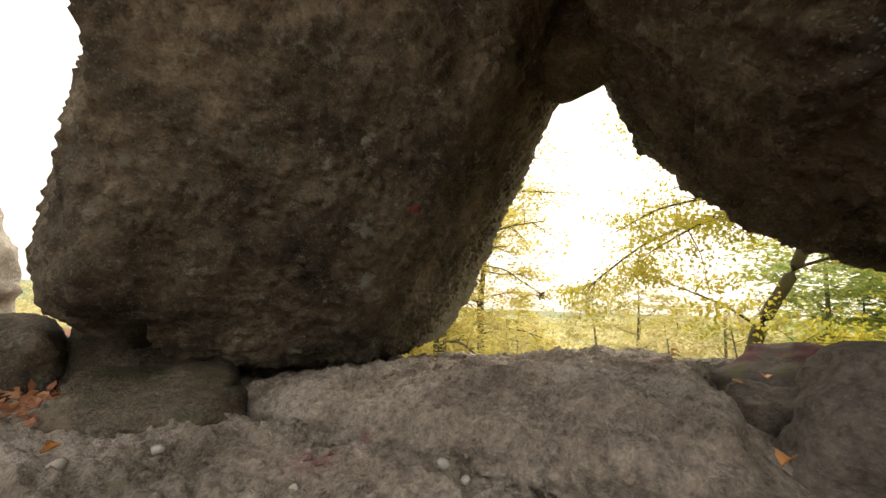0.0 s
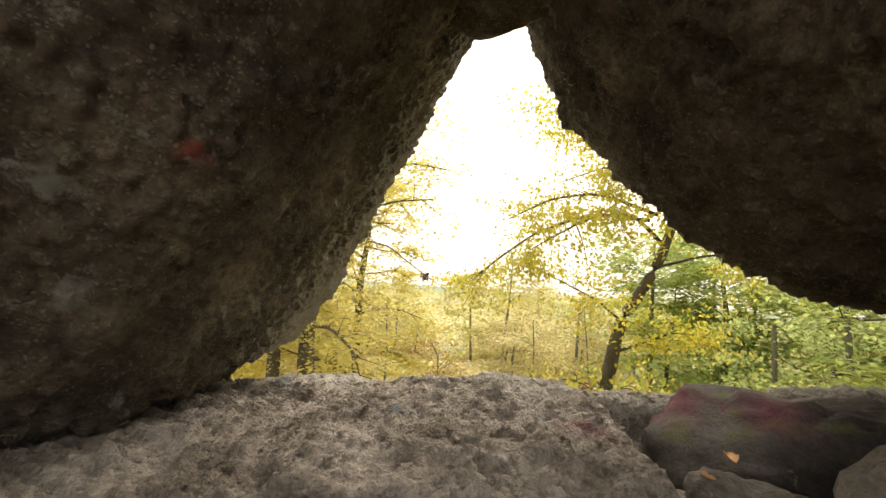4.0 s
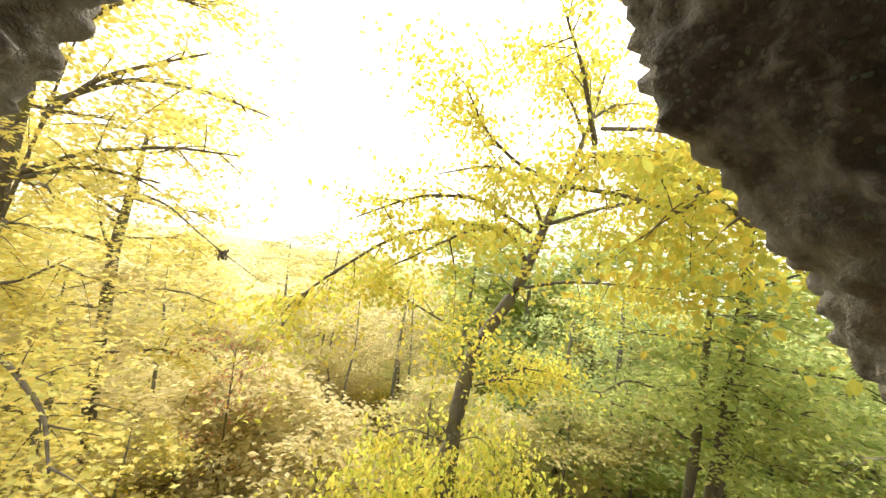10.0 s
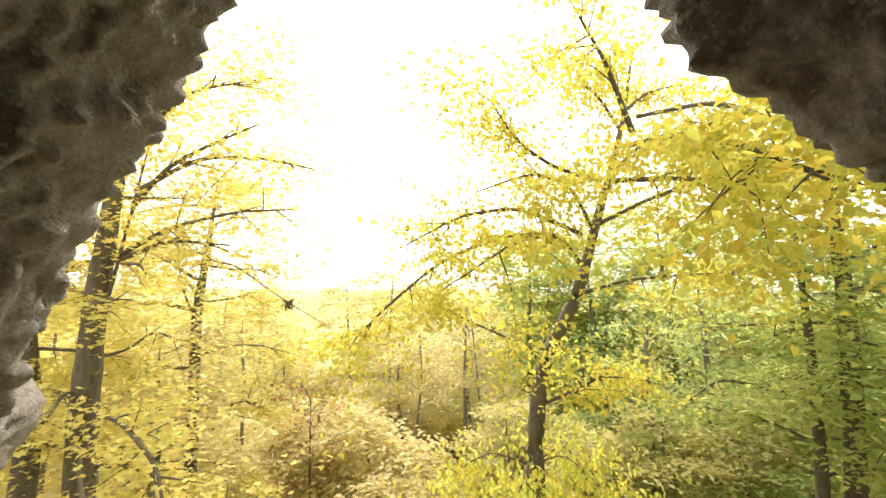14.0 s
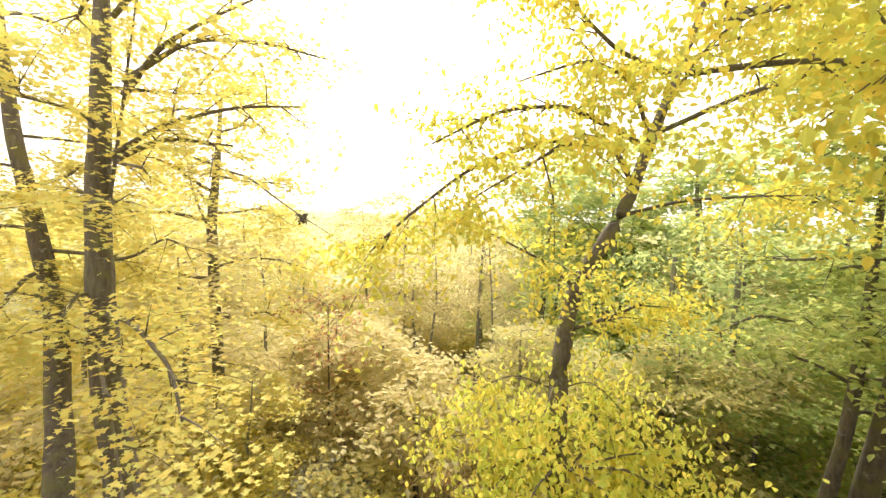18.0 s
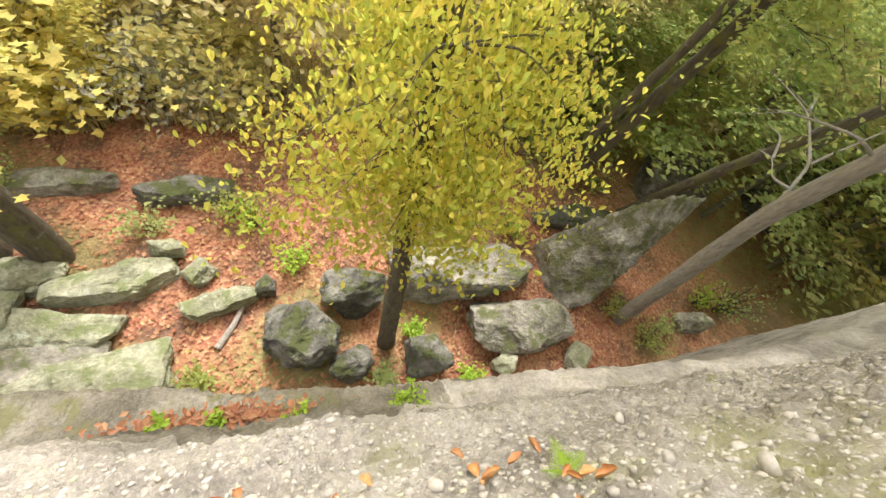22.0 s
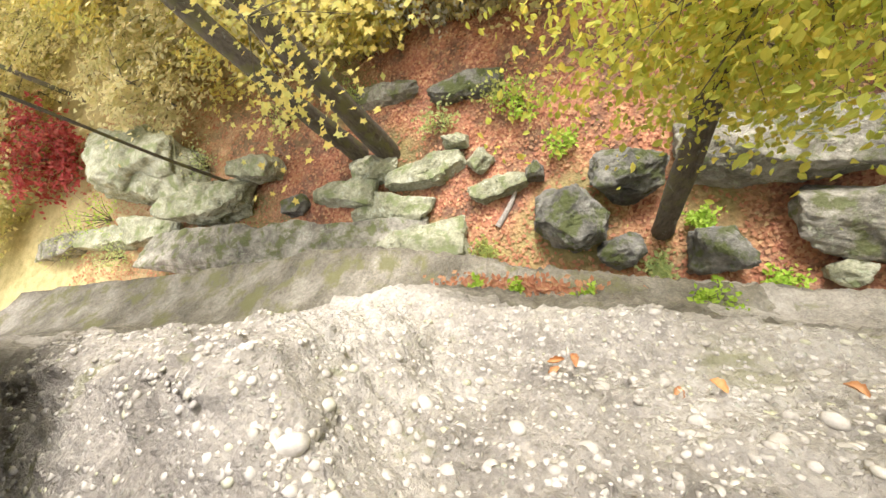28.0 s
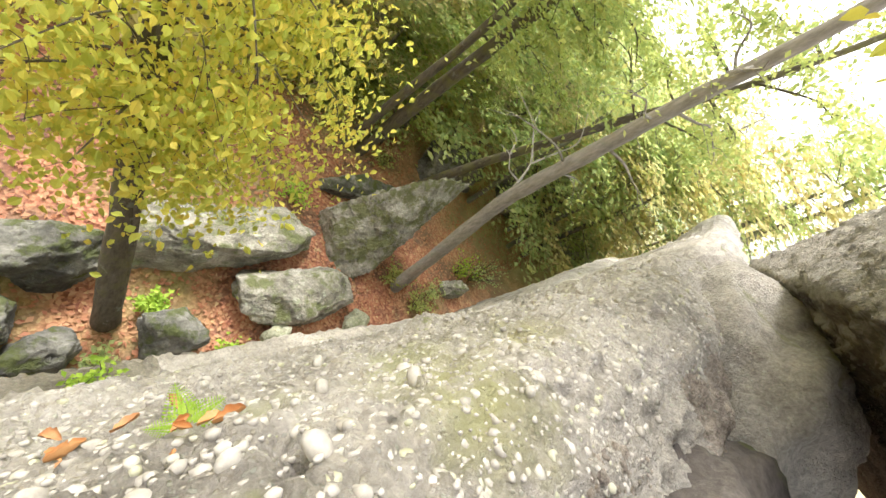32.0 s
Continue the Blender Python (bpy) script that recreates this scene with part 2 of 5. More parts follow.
def bark_material(name, dark, light, moss=(0.07, 0.09, 0.025), moss_low=0.6):
    m, n, links, bsdf, out = node_material(name)
    pos = world_vector(n)
    mp = n.new("ShaderNodeMapping")
    mp.inputs["Scale"].default_value = (14, 14, 3)
    links.new(pos, mp.inputs["Vector"])
    f = noise_node(n, links, mp.outputs["Vector"], 1.0, 8, 0.7)
    col = ramp_node(n, links, f, [(0.3, dark), (0.7, light)])
    patch = noise_node(n, links, pos, 5.0, 4, 0.6)
    col = mix_node(n, links, ramp_node(n, links, patch, [(0.62, (0, 0, 0)), (0.68, (0.7, 0.7, 0.7))]), col, (0.22, 0.23, 0.19))
    col = mix_node(n, links, ramp_node(n, links, noise_node(n, links, pos, 2.2, 5), [(moss_low - 0.05, (0, 0, 0)), (moss_low + 0.1, (0.8, 0.8, 0.8))]), col, moss)
    links.new(col, bsdf.inputs["Base Color"])
    bsdf.inputs["Roughness"].default_value = 0.9
    b = n.new("ShaderNodeBump")
    b.inputs["Strength"].default_value, b.inputs["Distance"].default_value = 0.7, 0.02
    links.new(f, b.inputs["Height"])
    links.new(b.outputs["Normal"], bsdf.inputs["Normal"])
    return m


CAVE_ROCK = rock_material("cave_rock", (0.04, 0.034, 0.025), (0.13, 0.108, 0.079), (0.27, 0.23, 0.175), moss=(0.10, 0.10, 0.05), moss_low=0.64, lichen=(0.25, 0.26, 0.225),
                          lichen_low=0.59, speck=0.95, pebble=0.35, pebble_col=(0.32, 0.295, 0.255), pebble_scale=46.0, bump=1.0, relief=0.09, pale_lit=(0.4, 0.38, 0.34),
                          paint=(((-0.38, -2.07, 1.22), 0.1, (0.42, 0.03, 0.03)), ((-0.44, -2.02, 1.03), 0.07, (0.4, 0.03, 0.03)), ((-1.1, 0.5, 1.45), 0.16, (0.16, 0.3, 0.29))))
LEDGE_ROCK = rock_material("ledge_rock", (0.26, 0.243, 0.217), (0.455, 0.43, 0.386), (0.6, 0.573, 0.525), moss=(0.25, 0.26, 0.11), moss_low=0.68, lichen=(0.5, 0.5, 0.44),
                           lichen_low=0.64, pebble=0.22, pebble_col=(0.6, 0.57, 0.5), pebble_scale=52.0, bump=0.95, relief=0.07,
                           # First three spots: brown earth, with the boulder's shade painted in.
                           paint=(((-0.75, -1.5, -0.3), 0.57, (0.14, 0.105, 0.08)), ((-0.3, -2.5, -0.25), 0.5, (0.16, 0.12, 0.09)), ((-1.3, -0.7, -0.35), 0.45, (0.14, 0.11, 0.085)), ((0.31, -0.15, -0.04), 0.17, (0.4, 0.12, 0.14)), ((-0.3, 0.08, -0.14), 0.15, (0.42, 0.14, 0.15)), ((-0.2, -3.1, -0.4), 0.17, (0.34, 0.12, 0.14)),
                                  # Three dark spots at far left: brown stone with a shadow band painted in.
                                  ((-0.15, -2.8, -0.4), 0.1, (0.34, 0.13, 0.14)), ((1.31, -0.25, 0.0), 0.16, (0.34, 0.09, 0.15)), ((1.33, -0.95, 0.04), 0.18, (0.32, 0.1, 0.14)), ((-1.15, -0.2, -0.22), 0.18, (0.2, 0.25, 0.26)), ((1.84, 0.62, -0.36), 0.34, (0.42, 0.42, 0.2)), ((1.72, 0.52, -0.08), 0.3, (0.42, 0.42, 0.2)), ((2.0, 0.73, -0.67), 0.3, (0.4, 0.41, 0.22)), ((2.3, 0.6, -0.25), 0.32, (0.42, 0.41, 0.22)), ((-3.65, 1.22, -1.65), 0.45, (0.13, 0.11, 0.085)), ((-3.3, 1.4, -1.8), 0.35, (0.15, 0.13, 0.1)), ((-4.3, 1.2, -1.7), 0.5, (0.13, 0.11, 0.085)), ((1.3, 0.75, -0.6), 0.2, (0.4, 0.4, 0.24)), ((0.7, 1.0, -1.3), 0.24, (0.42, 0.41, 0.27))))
SHELF_ROCK = rock_material("shelf_rock", (0.13, 0.12, 0.095), (0.24, 0.225, 0.185), (0.38, 0.36, 0.31), moss=(0.2, 0.2, 0.09), moss_low=0.6, lichen=(0.44, 0.44, 0.38), lichen_low=0.64, speck=0.6, pebble=0.2, pebble_col=(0.45, 0.43, 0.38), pebble_scale=40.0, bump=0.9, relief=0.07)
FLOOR_ROCK = rock_material("cave_floor_rock", (0.2, 0.17, 0.142), (0.42, 0.37, 0.32), (0.58, 0.53, 0.475), moss=(0.2, 0.19, 0.11), moss_low=0.72, lichen=(0.36, 0.33, 0.3), lichen_low=0.66, speck=0.95, pebble=0.4, pebble_col=(0.42, 0.38, 0.34), pebble_scale=48.0, bump=1.0, relief=0.1,
                           paint=(((-0.2, -3.1, -0.4), 0.2, (0.34, 0.12, 0.14)), ((-0.15, -2.8, -0.4), 0.12, (0.34, 0.13, 0.14)), ((1.33, -0.95, 0.04), 0.2, (0.3, 0.1, 0.13)), ((0.2, -0.9, -0.05), 0.16, (0.26, 0.29, 0.3))))
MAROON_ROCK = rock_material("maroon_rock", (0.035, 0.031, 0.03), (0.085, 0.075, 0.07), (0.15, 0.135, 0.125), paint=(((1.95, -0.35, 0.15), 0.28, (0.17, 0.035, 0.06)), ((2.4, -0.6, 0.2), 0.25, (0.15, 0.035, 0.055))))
# Stone for the rocks under the overhang; their shade is put into its tone.
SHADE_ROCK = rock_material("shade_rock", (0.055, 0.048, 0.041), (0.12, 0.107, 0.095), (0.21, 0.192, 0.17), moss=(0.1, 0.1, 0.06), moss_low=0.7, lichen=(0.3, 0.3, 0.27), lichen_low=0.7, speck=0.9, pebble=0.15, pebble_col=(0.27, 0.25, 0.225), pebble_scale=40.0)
VALLEY_ROCK = rock_material("valley_rock", (0.14, 0.135, 0.11), (0.3, 0.29, 0.245), (0.46, 0.445, 0.385), moss=(0.13, 0.15, 0.05), moss_low=0.60, lichen=(0.5, 0.54, 0.42), lichen_low=0.56, grain=16, bump=1.0, relief=0.16)
MOSSY_ROCK = rock_material("mossy_rock", (0.14, 0.135, 0.11), (0.29, 0.28, 0.24), (0.46, 0.45, 0.4), moss=(0.12, 0.13, 0.04), moss_low=0.53, lichen=(0.5, 0.52, 0.43), lichen_low=0.58, grain=16, bump=1.0, relief=0.16)
DARK_ROCK = rock_material("dark_rock", (0.085, 0.085, 0.075), (0.17, 0.17, 0.15), (0.28, 0.28, 0.25), moss=(0.09, 0.11, 0.03), moss_low=0.58, lichen=(0.4, 0.42, 0.36), lichen_low=0.6, grain=16, bump=1.0, relief=0.16)
PALE_ROCK = rock_material("pale_rock", (0.22, 0.23, 0.15), (0.35, 0.36, 0.255), (0.48, 0.49, 0.37), moss=(0.2, 0.24, 0.1), moss_low=0.62, lichen=(0.52, 0.55, 0.45), lichen_low=0.55, grain=16, bump=1.0, relief=0.14)
BARK = bark_material("bark", (0.045, 0.037, 0.026), (0.15, 0.128, 0.095), moss=(0.13, 0.125, 0.045), moss_low=0.53)
# Lighter copy of the bark for woodland trunks, with haze put into its colour.
BARK_HAZY = bark_material("bark_hazy", (0.10, 0.09, 0.075), (0.22, 0.2, 0.17), moss=(0.16, 0.18, 0.09), moss_low=0.5)
BARK_PALE = bark_material("bark_pale", (0.17, 0.155, 0.13), (0.38, 0.35, 0.31), moss_low=0.75)
BLEACHED = bark_material("bleached_wood", (0.3, 0.28, 0.25), (0.5, 0.48, 0.44), moss_low=0.9)
YELLOW = leaf_material("yellow_leaves", (0.72, 0.56, 0.14), (0.72, 0.65, 0.2), (0.6, 0.64, 0.22), glow=0.58)
GOLDEN = leaf_material("golden_leaves", (0.5, 0.56, 0.12), (0.66, 0.62, 0.11), (0.74, 0.56, 0.1), glow=0.58)
FRESH = leaf_material("fresh_leaves", (0.33, 0.44, 0.14), (0.46, 0.53, 0.17), (0.61, 0.59, 0.19), glow=0.62)
LEMON = leaf_material("lemon_leaves", (0.44, 0.53, 0.1), (0.62, 0.61, 0.12), (0.76, 0.61, 0.12))
GREEN = leaf_material("green_leaves", (0.36, 0.49, 0.2), (0.5, 0.6, 0.25), (0.64, 0.65, 0.28), glow=0.62)
# Blue lifted in TAN, GRASS and OLIVE: distance haze put into the leaf colours.
TAN = leaf_material("tan_leaves", (0.62, 0.6, 0.3), (0.72, 0.66, 0.36), (0.76, 0.64, 0.36), glow=0.64)
GRASS = leaf_material("dry_grass", (0.54, 0.52, 0.27), (0.68, 0.61, 0.37), (0.76, 0.68, 0.46), glow=0.5)
SILVER = leaf_material("silver_leaves", (0.42, 0.44, 0.34), (0.58, 0.58, 0.48), (0.66, 0.64, 0.54))
OLIVE = leaf_material("olive_leaves", (0.52, 0.54, 0.22), (0.66, 0.62, 0.28), (0.74, 0.62, 0.28), glow=0.62)
RUST = leaf_material("rust_leaves", (0.35, 0.13, 0.073), (0.46, 0.216, 0.12), (0.53, 0.335, 0.18), glow=0.3)
CRIMSON = leaf_material("crimson_leaves", (0.35, 0.04, 0.05), (0.45, 0.08, 0.07), (0.4, 0.15, 0.1))
FERN = leaf_material("fern_green", (0.26, 0.44, 0.04), (0.36, 0.54, 0.06), (0.45, 0.58, 0.09), glow=0.4)


# ---- rocks ----
BALLS = {}


def ball(level):
    """Directions and triangles of an icosphere."""
    if level not in BALLS:
        bm = bmesh.new()
        bmesh.ops.create_icosphere(bm, subdivisions=level, radius=1.0)
        BALLS[level] = (np.array([v.co[:] for v in bm.verts]), np.array([[v.index for v in f.verts] for f in bm.faces]))
        bm.free()
    return BALLS[level]


def boulder(faces, sharp=9.0, level=5, seed=0, lump=0.08, rough=0.03, freq=1.0, pebbles=0.0, pebble_size=0.07, centre=(0, 0, 0)):
    """Points and triangles of a rounded block: faces are (normal, distance from the centre), sharp how crisp its edges are."""
    dirs, tris = ball(level)
    total = 0
    for normal, dist in faces:
        nv = np.array(normal, float)
        nv /= np.linalg.norm(nv)
        total = total + np.clip(dirs @ nv / dist, 0, None) ** sharp
    p = dirs * (total ** (-1.0 / sharp))[:, None] + np.array(centre)
    size = np.linalg.norm(p - np.array(centre), axis=1).mean()
    out = dirs
    p = p + out * (size * lump * fbm(p, freq / size * 1.2, 3, seed))[:, None]
    p = p + out * (rough * fbm(p, 3.0 * freq / max(size, 0.4) ** 0.5, 5, seed + 9, 0.55))[:, None]
    if pebbles:
        p = p + out * (pebbles * cobbles(p, pebble_size, seed))[:, None]
    return p, tris


def through_points(*pairs, centre):
    """Faces for boulder() that pass through given points, with given outward normals."""
    out = []
    for normal, point in pairs:
        nv = Vector(normal).normalized()
        out.append((tuple(nv), max(0.05, nv.dot(Vector(point) - Vector(centre)))))
    return out


def rock_thing(name, mesh_data, label, category="rock", group=""):
    return tagged(new(name, mesh_data), label, category, group)


def place_rock(name, label, material, at, size, turn=0, tilt=(0, 0), seed=0, sharp=8, level=4, lump=0.1, rough=0.05, group="rocks on the forest floor", cut=0.35, facets=14):
    """A loose rock of width, depth and height size, sunk a little into the ground at its base point."""
    rnd = random.Random(seed)
    faces = [((1, 0, 0), 0.5), ((-1, 0, 0), 0.5), ((0, 1, 0), 0.5), ((0, -1, 0), 0.5), ((0, 0, 1), 0.5), ((0, 0, -1), 0.5)]
    for _ in range(facets):
        v = Vector((rnd.uniform(-1, 1), rnd.uniform(-1, 1), rnd.uniform(-0.3, 0.9))).normalized()
        faces.append((tuple(v), 0.40 + cut * rnd.uniform(0.05, 0.5)))
    p, tris = boulder(faces, sharp * 9.0, level, seed, lump * 0.2, 0.0)
    p = p * np.array(size)
    span = (size[0] * size[1] * size[2]) ** (1 / 3)
    d = p / np.linalg.norm(p, axis=1)[:, None]
    p = p + d * (rough * span * fbm(p * np.array([1.0, 1.0, 1.8]), 2.2 / span, 5, seed + 5, 0.62))[:, None]
    seam = np.sin(3.2 * math.pi * p[:, 2] / size[2] + 2.2 * fbm(p, 0.9 / span, 3, seed + 7))
    p = p - d * (0.045 * span * np.exp(-(seam / 0.16) ** 2) * (0.4 + 0.6 * (fbm(p, 1.1 / span, 2, seed + 8) > 0)))[:, None]
    p = p - d * (0.05 * span * np.clip(np.abs(fbm(p * np.array([0.7, 0.7, 2.0]), 1.6 / span, 3, seed + 6)) - 0.25, 0, 1))[:, None]
    ob = rock_thing(name, mesh_np(name, p, tris, [material]), label, "rock", group)
    ob.matrix_world = pose(at[0], at[1], at[2] + size[2] * 0.40, tilt[0], tilt[1], turn)
    return ob


# ---- ground: one sheet from the plateau over the cliff to the horizon ----
def smooth(a, b, x):
    t = np.clip((x - a) / (b - a), 0, 1)
    return t * t * (3 - 2 * t)


def rim(x):
    """Line of the cliff's foot."""
    return 1.75 - 0.16 * np.clip(x, -4, 7)


def valley(x, y):
    flat = -9.7 - 0.06 * np.clip(-x, 0, 14) - 0.012 * np.clip(y - 12, 0, 60)
    far = np.hypot(x, y)
    flat = flat - 16 * smooth(60, 220, far) + 70 * smooth(700, 2600, far + 400 * np.sin(np.arctan2(x, y) * 5 + 1))
    p = np.stack([x, y, 0 * x], -1).reshape(-1, 3)
    flat = flat + (0.22 * fbm(p, 0.35, 4, 3)).reshape(np.shape(x))
    side = smooth(9, 30, x) * smooth(4, -10, y)
    return flat + 7 * side


def ground_height(x, y):
    x, y = np.asarray(x, float), np.asarray(y, float)
    p = np.stack([x, y, 0 * x], -1).reshape(-1, 3)
    top = -0.62 + (0.05 * fbm(p, 0.8, 3, 8)).reshape(np.shape(x))
    k = smooth(rim(x) - 2.3, rim(x) - 0.5, y)
    top = top - 1.0 * smooth(-1.0, 0.6, y)
    return top * (1 - k) + valley(x, y) * k


def axis_steps():
    near = np.arange(-26, 30.01, 0.33)
    far = [30.0]
    while far[-1] < 4200:
        far.append(far[-1] * 1.16)
    far = np.array(far[1:])
    return np.concatenate([-(far[::-1]) + 4, near, far])


gx, gy = np.meshgrid(axis_steps(), axis_steps(), indexing="xy")
gz = ground_height(gx, gy)
rows_n, cols_n = gx.shape
idx = np.arange(rows_n * cols_n).reshape(rows_n, cols_n)
quads = np.stack([idx[:-1, :-1], idx[:-1, 1:], idx[1:, 1:], idx[1:, :-1]], -1).reshape(-1, 4)


def ground_material():
    m, n, links, bsdf, out = node_material("leafy_ground")
    pos = world_vector(n)
    v = n.new("ShaderNodeTexVoronoi")
    v.inputs["Scale"].default_value = 13.0
    links.new(pos, v.inputs["Vector"])
    litter = ramp_node(n, links, v.outputs["Color"], [(0.15, (0.22, 0.08, 0.048)), (0.5, (0.38, 0.165, 0.095)), (0.75, (0.47, 0.25, 0.14)), (0.95, (0.52, 0.37, 0.19))])
    soil = ramp_node(n, links, noise_node(n, links, pos, 6.0, 8), [(0.3, (0.05, 0.035, 0.025)), (0.7, (0.16, 0.10, 0.065))])
    col = mix_node(n, links, ramp_node(n, links, noise_node(n, links, pos, 0.9, 6), [(0.40, (0.25, 0.25, 0.25)), (0.55, (1, 1, 1))]), soil, litter)
    grass = ramp_node(n, links, noise_node(n, links, pos, 3.0, 6), [(0.3, (0.14, 0.15, 0.05)), (0.7, (0.34, 0.3, 0.12))])
    col = mix_node(n, links, ramp_node(n, links, noise_node(n, links, pos, 0.16, 4), [(0.52, (0, 0, 0)), (0.62, (0.8, 0.8, 0.8))]), col, grass)
    away = n.new("ShaderNodeVectorMath")
    away.operation = "LENGTH"
    links.new(pos, away.inputs[0])
    part_km = n.new("ShaderNodeMath")
    part_km.operation = "MULTIPLY"
    part_km.inputs[1].default_value = 0.001
    links.new(away.outputs["Value"], part_km.inputs[0])
    tan_grass = ramp_node(n, links, noise_node(n, links, pos, 2.2, 8, 0.7), [(0.3, (0.28, 0.26, 0.1)), (0.5, (0.46, 0.4, 0.19)), (0.7, (0.58, 0.5, 0.26))])
    col = mix_node(n, links, ramp_node(n, links, part_km.outputs[0], [(0.018, (0, 0, 0)), (0.023, (0.85, 0.85, 0.85))]), col, tan_grass)
    woods = ramp_node(n, links, noise_node(n, links, pos, 0.05, 8, 0.7), [(0.3, (0.13, 0.19, 0.13)), (0.7, (0.3, 0.34, 0.2))])
    col = mix_node(n, links, ramp_node(n, links, part_km.outputs[0], [(0.035, (0, 0, 0)), (0.08, (1, 1, 1))]), col, woods)
    links.new(col, bsdf.inputs["Base Color"])
    bsdf.inputs["Roughness"].default_value = 0.95
    b = n.new("ShaderNodeBump")
    b.inputs["Strength"].default_value, b.inputs["Distance"].default_value = 0.8, 0.04
    links.new(v.outputs["Distance"], b.inputs["Height"])
    links.new(b.outputs["Normal"], bsdf.inputs["Normal"])
    return m


GROUND = ground_material()
ground = tagged(new("ground", mesh_np("ground", np.stack([gx, gy, gz], -1).reshape(-1, 3), quads, [GROUND])), "woodland ground covered in fallen russet leaves", "ground", kind="structure")

# ---- the ledge: a sheet of conglomerate from the cave's floor over the crest to the cliff's foot ----
PROFILE = [(-9.0, -0.62), (-5.2, -0.56), (-3.9, -0.52), (-3.1, -0.46), (-2.69, -0.42), (-2.66, -0.22), (-2.52, -0.1), (-2.25, -0.04), (-1.4, -0.02), (-0.5, 0.0), (0.2, 0.02), (0.46, -0.03),
           (0.56, -0.14), (0.64, -0.36), (0.785, -0.66), (0.9, -1.02), (0.95, -1.2), (1.0, -1.36), (1.14, -1.48), (1.22, -1.58), (1.255, -1.8), (1.28, -2.2), (1.40, -3.2), (1.48, -3.6), (1.70, -3.8), (1.77, -4.2), (1.80, -6.0),
           (1.85, -8.0), (2.05, -10.6)]


def profile_at(s):
    pts = np.array(PROFILE)
    lengths = np.concatenate([[0], np.cumsum(np.hypot(*np.diff(pts, axis=0).T))])
    u = np.asarray(s) * lengths[-1]
    y, z = np.interp(u, lengths, pts[:, 0]), np.interp(u, lengths, pts[:, 1])
    return y, z


def ledge_shape(x, y, z):
    """Bends the swept profile to the lie of the rock: it falls to the left and rises to the right."""
    inner = smooth(-3.2, -2.3, y)
    fall = -0.22 * smooth(0.6, -0.8, x) - 0.25 * smooth(-0.8, -2.4, x) - 0.5 * smooth(-2.5, -6.0, x)
    back = smooth(-0.5, 0.4, y)
    z = z - 0.7 * smooth(1.74, 1.98, x) * smooth(-0.15, -0.4, y)
    rise = (0.04 * np.clip(x - 1.78, 0, 0.9) + 0.1 * np.clip(x - 2.68, 0, 3.5)) * (1 - back) + (0.2 * np.clip(x - 2.0, 0, 0.9) + 0.1 * np.clip(x - 2.9, 0, 3.5)) * back
    outer = smooth(0.4, 1.2, y)
    z = z + fall * inner * (1 - 0.35 * outer) + rise * smooth(-0.5, -0.15, y)
    bulge = smooth(-0.25, -1.15, x)
    z = z - 0.1 * bulge * smooth(0.0, 0.45, y)
    y = y - 0.5 * smooth(-0.9, -3.0, x) * smooth(0.6, 1.1, y) * smooth(1.5, 1.36, y) + 0.18 * smooth(0.6, -2.0, x) * smooth(1.5, 1.7, y)
    y = y + smooth(0.5, 1.4, y) * (-0.16 * np.clip(x, -3, 7) + 0.02) + bulge * (0.6 * smooth(-0.2, 0.45, y) - 0.52 * smooth(0.5, 1.25, y))
    return y, z


us = np.concatenate([np.linspace(-12, -3.4, 44), np.linspace(-3.35, 4.6, 320), np.linspace(4.7, 16, 60)])
vs = np.concatenate([np.linspace(0, 0.24, 30), np.linspace(0.242, 0.575, 350), np.linspace(0.58, 1, 66)])
lx, ls = np.meshgrid(us, vs, indexing="xy")
ly, lz = profile_at(ls)
ly, lz = ledge_shape(lx, ly, lz)
lp = np.stack([lx, ly, lz], -1)
du, dv = np.gradient(lp, axis=1), np.gradient(lp, axis=0)
ln = np.cross(du, dv).reshape(-1, 3)
ln /= np.linalg.norm(ln, axis=1)[:, None] + 1e-9
lp = lp.reshape(-1, 3)
lump = 0.05 * fbm(lp, 0.7, 3, 21) + 0.03 * fbm(lp, 2.6, 4, 22, 0.6) + 0.02 * np.abs(fbm(lp * np.array([0.5, 2.2, 1.0]), 4.0, 3, 27)) + 0.012 * fbm(lp, 14.0, 4, 28, 0.7) - 0.05 * np.clip(fbm(lp, 3.2, 3, 29) - 0.35, 0, 1)
peb = cobbles(lp, 0.07, 5, 0.8) * 0.022 + cobbles(lp, 0.17, 9, 0.25) * 0.03
strata = 0.03 * np.abs(np.sin(9.0 * lp[:, 1] + 1.5 * fbm(lp, 0.9, 3, 44) + 0.6 * lp[:, 0])) * (1 - smooth(0.1, 0.6, lp[:, 1]))


def near_line(p, line):
    """Distance of points from a broken line."""
    best = np.full(len(p), 9.0)
    for a, b in zip(line[:-1], line[1:]):
        a, b = np.array(a), np.array(b)
        t = np.clip(((p - a) @ (b - a)) / ((b - a) @ (b - a)), 0, 1)
        best = np.minimum(best, np.linalg.norm(p - a - t[:, None] * (b - a), axis=1))
    return best


